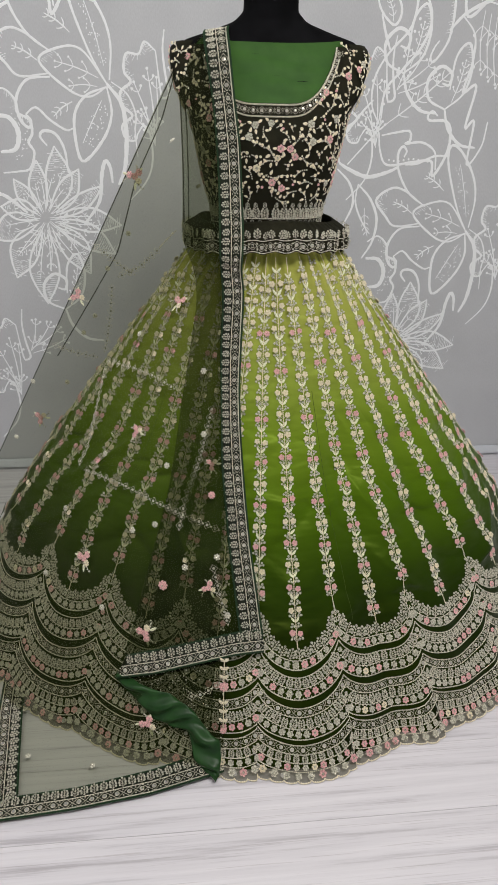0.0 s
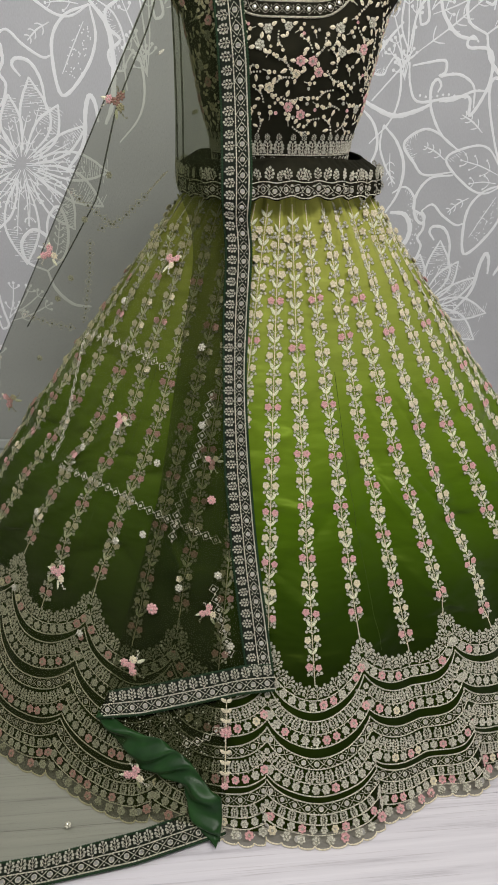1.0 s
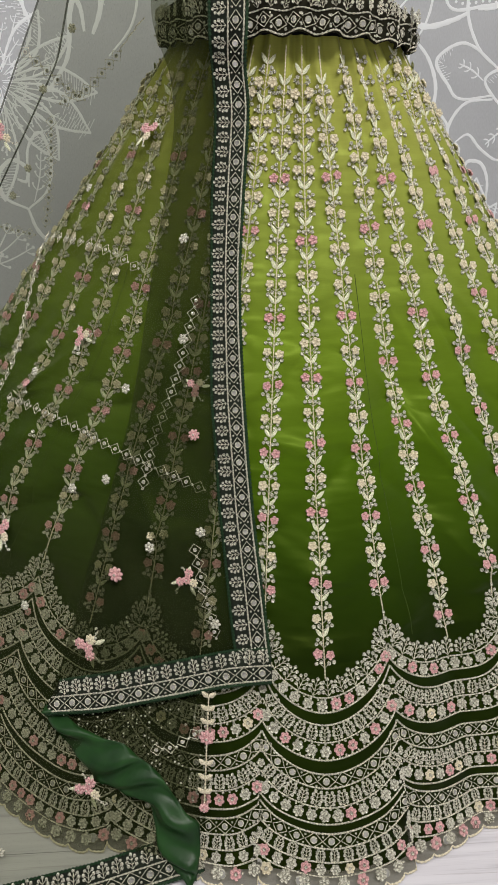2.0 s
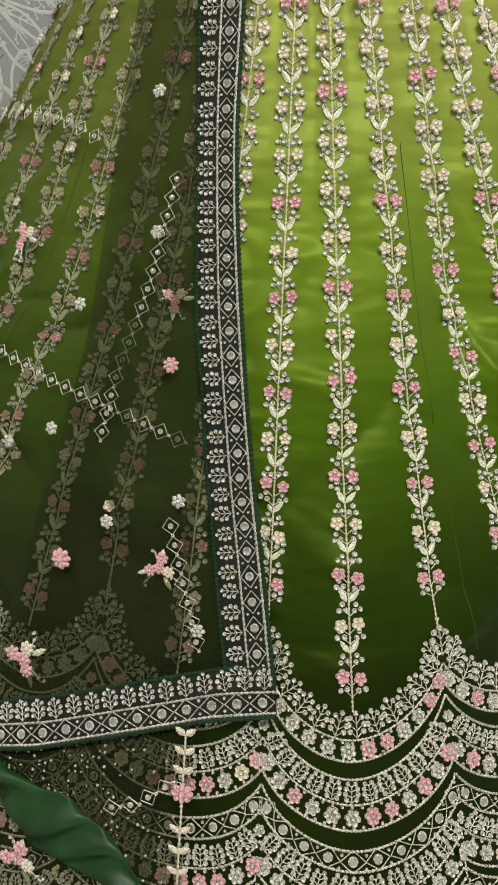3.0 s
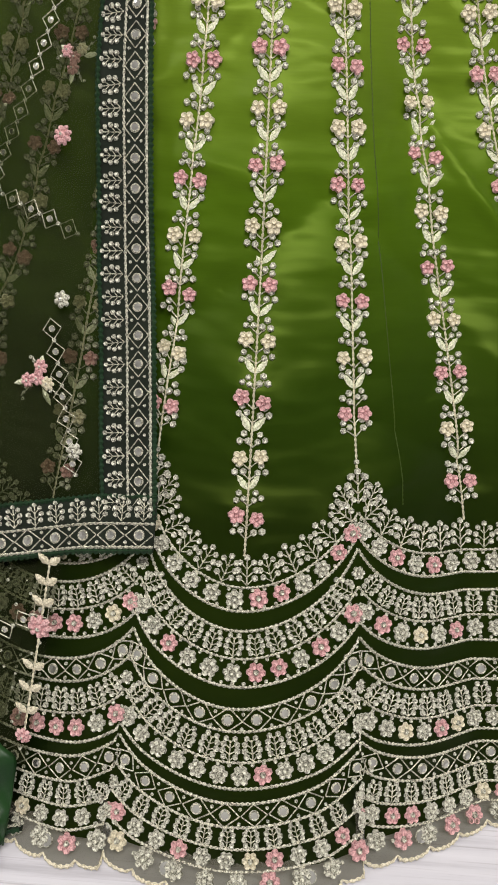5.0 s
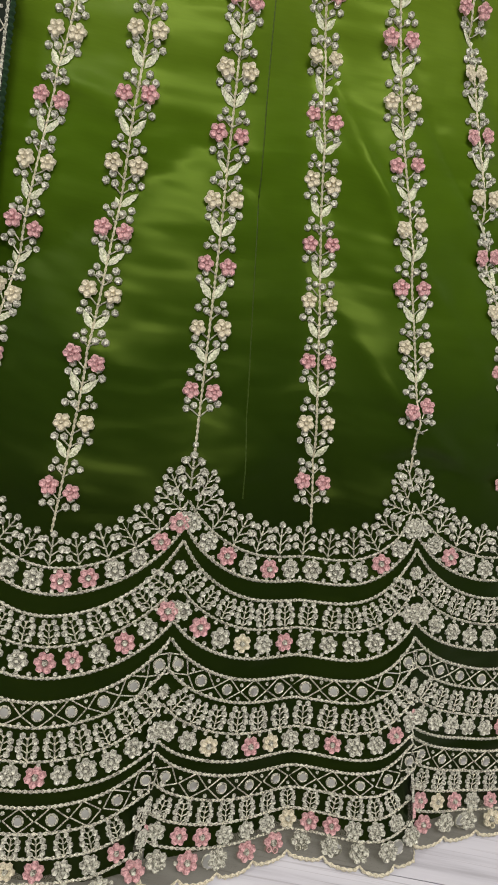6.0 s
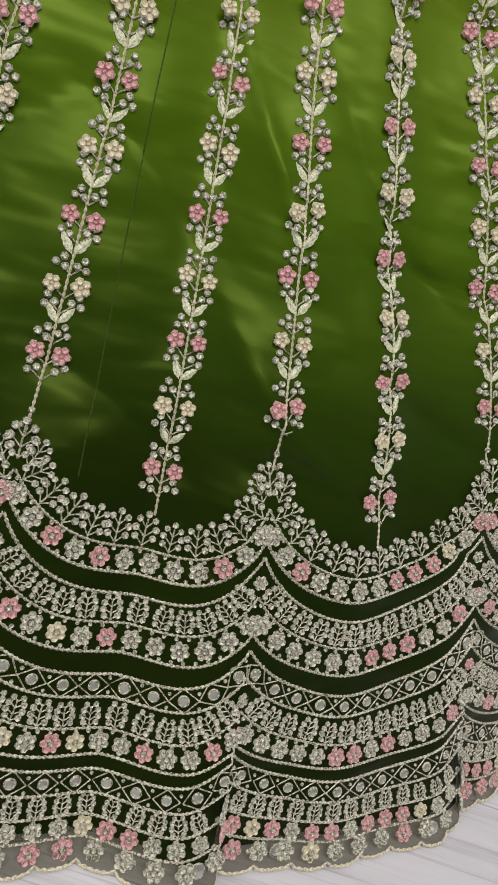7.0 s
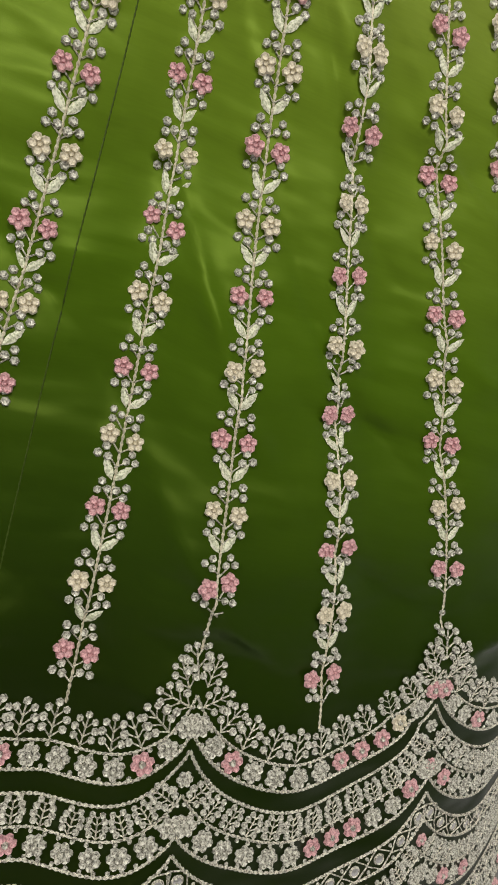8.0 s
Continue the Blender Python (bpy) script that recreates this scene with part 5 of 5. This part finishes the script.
class Print:
    """Gathers strokes in the wall's plane: u along the wall, z up, in motif units of 0.94 mm."""

    def __init__(self, u, z, unit=0.00094):
        self.o, self.unit, self.v, self.f = np.array([u, z]), unit, [], []

    def stroke(self, points, width=9.0, ends=0.35, smooth=True):
        p = smooth_run(points) if smooth else np.array(points, float)
        n = len(p)
        d = np.gradient(p, axis=0)
        d /= np.maximum(np.linalg.norm(d, axis=1, keepdims=True), 1e-6)
        side = np.stack([-d[:, 1], d[:, 0]], -1)
        f = np.linspace(0, 1, n)
        w = 1.0 * width / 2 * (ends + (1 - ends) * np.sin(math.pi * np.clip(f * 0.9 + 0.05, 0, 1)) ** 0.7)
        w = (w * (1 + 0.12 * np.sin(np.arange(n) * 2.3)))[:, None]
        b = len(self.v)
        for i in range(n):
            for q, h in ((p[i] - side[i] * w[i], 0.0), (p[i], 1.0), (p[i] + side[i] * w[i], 0.0)):
                self.v.append((self.o[0] + q[0] * self.unit, -0.0004 - 0.0009 * h, self.o[1] - q[1] * self.unit))
        for i in range(n - 1):
            for k in (0, 1):
                a = b + 3 * i + k
                self.f.append((a, a + 1, a + 4, a + 3))
        return self

    def dot(self, x, y, r):
        b = len(self.v)
        for k in range(7):
            a = 2 * math.pi * k / 7
            self.v.append((self.o[0] + (x + r * math.cos(a)) * self.unit, -0.0004, self.o[1] - (y + r * math.sin(a)) * self.unit))
        self.v.append((self.o[0] + x * self.unit, -0.0012, self.o[1] - y * self.unit))
        self.f += [(b + k, b + (k + 1) % 7, b + 7) for k in range(7)]
        return self

    def hatch(self, points, length, gap=9, inward=1, width=2.6):
        """Short comb strokes standing off one side of an outline."""
        p = smooth_run(points, 8)
        s = np.concatenate([[0], np.cumsum(np.linalg.norm(np.diff(p, axis=0), axis=1))])
        for k, x in enumerate(np.arange(gap, s[-1] - gap, gap)):
            a = np.array([np.interp(x, s, p[:, 0]), np.interp(x, s, p[:, 1])])
            b = np.array([np.interp(x + 2, s, p[:, 0]), np.interp(x + 2, s, p[:, 1])])
            d = (b - a) / max(np.linalg.norm(b - a), 1e-6)
            nrm = np.array([-d[1], d[0]]) * inward
            e = a + (nrm + 0.4 * d) * length * (0.7 + 0.3 * math.sin(k * 1.9))
            self.stroke([a, e], width, 0.5, False)
        return self

    def frond(self, base, tip, pairs, length, width=4.0, ball=0.0, bend=0.25):
        """A stem with paired side strokes, each ending in a ball if asked."""
        a, c = np.array(base, float), np.array(tip, float)
        d = c - a
        nrm = np.array([-d[1], d[0]]) / max(np.linalg.norm(d), 1e-6)
        mid = (a + c) / 2 + nrm * bend * 20
        run = smooth_run([a, mid, c])
        self.stroke([a, mid, c], width)
        for k in range(pairs):
            f = 0.3 + 0.6 * k / max(pairs - 1, 1)
            p = run[int(f * (len(run) - 1))]
            for q in (-1, 1):
                e = p + (nrm * q * 0.75 + d / np.linalg.norm(d) * 0.75) * length * (1 - 0.35 * f)
                self.stroke([p, (p + e) / 2 + nrm * q * 3, e], width * 0.8)
                if ball:
                    self.dot(e[0], e[1], ball)
        if ball:
            self.dot(c[0], c[1], ball)
        return self

    def build(self, name="wallpaper_motif"):
        ob = link_mesh(name, self.v, self.f, [MOTIF], None)
        ob.parent = wall_north
        return ob


def hub_flower(u, z):
    m = Print(u, z)
    m.stroke([(0, 0), (-50, -90), (-100, -230), (-97, -290), (-55, -270), (0, -190), (20, -110), (10, -10)], 9)
    m.stroke([(-170, -85), (-235, -130), (-280, -200), (-290, -260), (-275, -285), (-260, -270), (-268, -250)], 9)
    m.stroke([(-260, -225), (-215, -230), (-155, -255), (-105, -255)], 8)
    m.stroke([(-170, -85), (-255, -140), (-305, -145), (-355, -105), (-315, -50), (-275, -15), (-180, -25)], 9)
    m.stroke([(0, 0), (-75, -95), (-155, -95), (-210, -58), (-125, 20), (-60, 40), (0, 10)], 8)
    m.stroke([(-180, -15), (-255, -5), (-295, 50), (-290, 110), (-265, 135), (-255, 115), (-270, 95)], 10)
    m.stroke([(-270, 95), (-235, 75), (-195, 110), (-145, 140), (-120, 135)], 8)
    m.stroke([(0, 10), (-75, 40), (-115, 110), (-100, 235), (-25, 170), (10, 90), (0, 10)], 10)
    m.stroke([(0, 0), (45, 60), (55, 150), (45, 250), (20, 310)], 15)
    m.stroke([(15, -5), (65, 30), (90, 90), (85, 140), (90, 220)], 6)
    m.hatch([(0, 0), (45, 60), (55, 150), (45, 250)], 12, 8, -1)
    m.hatch([(-315, -150), (-355, -105), (-315, -50)], 22, 7, -1)
    m.hatch([(-210, -58), (-155, -95)], 16, 7, 1)
    for b, t, pairs, ln in (((-105, -140), (-180, -190), 3, 26), ((-215, -60), (-290, -100), 3, 22), ((-115, 55), (-180, 100), 3, 24)):
        m.frond(b, t, pairs, ln, 5)
    m.frond((-25, -15), (-160, -60), 3, 36, 4, 4)
    m.frond((-30, 10), (-120, 10), 2, 30, 4, 4)
    m.stroke([(-20, 50), (-60, 120), (-92, 180)], 4)
    m.stroke([(-55, -230), (-30, -150), (-5, -50)], 3)
    local = np.random.default_rng(4)
    for k in range(46):
        f, g = local.random(), local.normal(0, 14)
        m.dot(-25 - 70 * f + g + 22, 60 + 130 * f + g * 0.4, 2.2)
        m.dot(-60 + 50 * f + local.normal(0, 9), -230 + 180 * f, 2.0)
    m.build()


def lotus_star(u, z):
    """An open lotus: pointed petals with combed tips round a burst of fine filaments."""
    m = Print(u, z)
    local = np.random.default_rng(12)
    # tip across, tip down, half width, bend to one side
    for tx, ty, wide, bend in ((-12, -190, 30, -8), (52, -235, 44, 30), (128, -165, 34, 10), (205, -112, 26, 12), (262, 20, 40, -10), (235, 120, 42, -14), (140, 190, 46, -16),
                               (-25, 300, 52, 10), (-125, 205, 48, 18), (-190, 70, 44, 16), (-150, -40, 34, 8), (-95, -130, 26, -6)):
        tip = np.array([tx, ty], float)
        ln = np.linalg.norm(tip)
        d = tip / ln
        nrm = np.array([-d[1], d[0]])
        sides = []
        for q in (-1, 1):
            run = [d * ln * f + nrm * (q * wide * w + bend * math.sin(f * math.pi)) for f, w in ((0.18, 0.35), (0.40, 0.85), (0.62, 1.0), (0.80, 0.66), (0.92, 0.25))] + [tip]
            m.stroke(run, 7.5)
            sides.append(run)
        for run, q in zip(sides, (1, -1)):
            m.hatch(run[2:], 0.15 * ln, 8, q, 2.6)
        for k in range(2):
            f = 0.58 + 0.12 * k
            base = d * ln * 0.12 + nrm * (k - 0.5) * 8
            end = d * ln * f + nrm * ((k - 0.5) * wide * 0.7 + bend * 0.7)
            m.frond(base, end, 2, 24, 3.6, 0, 0.3 * (k - 0.5))
        for _ in range(9):
            f, g = local.uniform(0.5, 0.8), local.uniform(-0.5, 0.5)
            p = d * ln * f + nrm * (g * wide + bend * 0.8)
            m.dot(p[0], p[1], 2.6)
    for k in range(8):
        a = -0.3 + k * 0.36
        ln = 150 + 34 * math.sin(k * 2.7)
        m.frond((14 * math.cos(a), 14 * math.sin(a)), (ln * math.cos(a + 0.08), ln * math.sin(a + 0.08)), 3, 30, 3.6, 3.4, 0.5 * (-1) ** k)
    m.stroke([(30, -235), (10, -262), (22, -280), (60, -272), (86, -225), (92, -150)], 10)
    m.stroke([(-60, -20), (-120, -70), (-170, -90)], 12)
    m.stroke([(130, 20), (190, -60), (205, -150), (220, -190), (235, -170), (240, -120)], 13)
    m.build()


def fan_coral(u, z):
    m = Print(u, z)
    out = [(75, -70), (40, -95), (20, -60), (-20, -60), (-30, -10), (-10, 20), (-45, 50), (-40, 90), (-10, 120), (-45, 150), (-35, 190), (-5, 195), (5, 175)]
    m.stroke(out, 9)
    m.hatch(out, 20, 8, -1)
    m.stroke([(75, -70), (88, 50), (100, 65), (115, 50), (105, 0), (98, -70), (105, -130)], 8)
    m.stroke([(5, 175), (25, 150), (45, 170), (52, 250), (30, 320), (-30, 385)], 7)
    for b, t in (((62, 205), (0, 20)), ((62, 205), (45, -20)), ((62, 205), (75, 5)), ((60, 200), (20, 100)), ((64, 210), (5, 130)), ((120, 30), (150, -90)), ((120, 30), (205, -80)), ((125, 20), (240, -60)), ((125, 40), (265, -20))):
        m.frond(b, t, 2, 30, 4.5, 5, 0.3)
    m.build()


def round_bloom(u, z):
    m = Print(u, z)
    m.stroke([(-60, -110), (-20, -130), (15, -100), (20, -60), (55, -40), (60, 0), (45, 30), (60, 60), (40, 110), (0, 120), (-50, 125)], 9)
    m.stroke([(-60, -50), (-10, -45), (15, 0), (0, 50), (-50, 60)], 16)
    m.hatch([(-20, -128), (15, -100), (20, -60), (55, -40), (60, 0)], 14, 8, 1)
    local = np.random.default_rng(9)
    for _ in range(40):
        a, r = local.uniform(-1.5, 1.5), local.uniform(25, 55)
        m.dot(-5 + r * math.cos(a), r * math.sin(a) * 1.5, 2.2)
    m.build()


def vine_scroll(u, z):
    """Leaves, a plume and a berry sprig that spring from one stem."""
    m = Print(u, z)
    m.stroke([(0, 0), (35, 20), (105, 45), (175, 30), (220, 10)], 14)
    m.stroke([(0, 0), (-5, -60), (60, -150), (105, -200)], 9)
    m.stroke([(30, 5), (135, -110)], 7, 0.6, False)
    m.frond((135, -110), (380, -300), 6, 40, 5, 0, 0.3)
    m.stroke([(135, -100), (145, -40), (175, 5), (265, -5), (335, -10), (345, 40), (375, 0), (395, -60), (390, -120), (365, -140), (315, -140), (305, -155), (320, -170), (340, -155)], 10)
    m.stroke([(145, -90), (195, -100), (245, -105), (250, -75), (235, -65), (295, -70), (345, -40), (355, 20)], 9)
    for k in range(9):
        m.dot(180 + 18 * k, -12 + 4 * math.sin(k), 4)
    m.stroke([(130, -125), (100, -190), (105, -270), (145, -340), (215, -420), (225, -520), (195, -530), (235, -570), (295, -575), (345, -530), (355, -460), (345, -380), (305, -320), (290, -330), (300, -360), (315, -380)], 9)
    m.hatch([(235, -570), (295, -575), (345, -530), (355, -460), (345, -390)], 16, 8, 1)
    m.stroke([(225, -520), (265, -490), (280, -430), (255, -360), (195, -290), (145, -230), (130, -130)], 9)
    for k in range(8):
        m.dot(240 - 14 * k, -440 + 36 * k, 5)
    m.stroke([(105, -540), (95, -490), (115, -450), (155, -420), (175, -450), (165, -490), (125, -510), (105, -540)], 8)
    m.stroke([(110, -450), (130, -390), (150, -345)], 9)
    m.frond((150, -430), (130, -490), 3, 18, 4)
    m.stroke([(345, -410), (395, -460), (475, -500), (525, -520), (555, -580)], 12)
    m.stroke([(385, -455), (435, -400), (440, -320), (420, -230), (465, -250), (445, -120), (475, -140), (470, 0), (515, -60), (525, -140)], 9)
    m.stroke([(470, -495), (560, -480), (640, -500), (720, -560)], 8)
    for k in range(7):
        m.frond((460 + 22 * k, -470 + 8 * k), (470 + 30 * k, -300 + 22 * k), 2, 40, 4, 5, 0.4)
    m.stroke([(-5, 20), (45, 70), (60, 140), (25, 220)], 9)
    m.stroke([(75, 70), (125, 120), (155, 190), (145, 270), (110, 330)], 10)
    m.stroke([(75, 70), (70, 130), (95, 190), (130, 240)], 7)
    m.frond((105, 150), (125, 250), 4, 22, 4)
    m.build()


def curl_leaf(u, z, side=1):
    m = Print(u, z)
    m.stroke([(0, 0), (side * -60, -30), (side * -70, -90), (side * -30, -130), (side * 10, -110), (side * 5, -75), (side * -20, -80)], 11)
    m.stroke([(0, 0), (side * 60, -50), (side * 80, -130), (side * 60, -200), (side * 20, -160), (side * 10, -60)], 9)
    m.hatch([(side * 60, -50), (side * 80, -130), (side * 60, -200)], 18, 8, -side)
    m.frond((side * 20, -20), (side * 55, -150), 4, 22, 4, 3.5)
    m.stroke([(0, 0), (side * 20, 60), (side * 70, 110), (side * 130, 120)], 11)
    m.build()


REPEAT_U, REPEAT_Z = 1.22, -0.43
for k in (-1, 0, 1, 2):
    u0, z0 = k * REPEAT_U, k * REPEAT_Z
    for fn, u, z in ((hub_flower, 0.462, 1.32), (lotus_star, 0.235, 0.921), (fan_coral, 0.545, 1.345), (round_bloom, 0.165, 1.178), (vine_scroll, -0.01, 1.535), (fan_coral, 0.02, 0.50), (curl_leaf, 0.27, 0.62),
                      (hub_flower, 0.462, 2.18), (curl_leaf, 0.18, 1.80), (curl_leaf, 0.33, 1.70), (fan_coral, 0.05, 1.78)):
        u, z = u + u0, z + z0
        if -1.2 < u < 3.1 and 0.22 < z < 2.3:
            fn(u, z)

# ---- floor boards ----
def build_boards():
    width, n = 0.152, 24
    bm = box_bm(-2.6, 0, -0.004, 2.6, width - 0.0007, 0.0)
    me = bpy.data.meshes.new("board")
    bm.to_mesh(me)
    bm.free()
    me.materials.append(FLOOR)
    for k in range(n):
        ob = new("board", me)
        ob.parent = floor
        ob.location = (1.0, -width * (k + 1), 0)


build_boards()
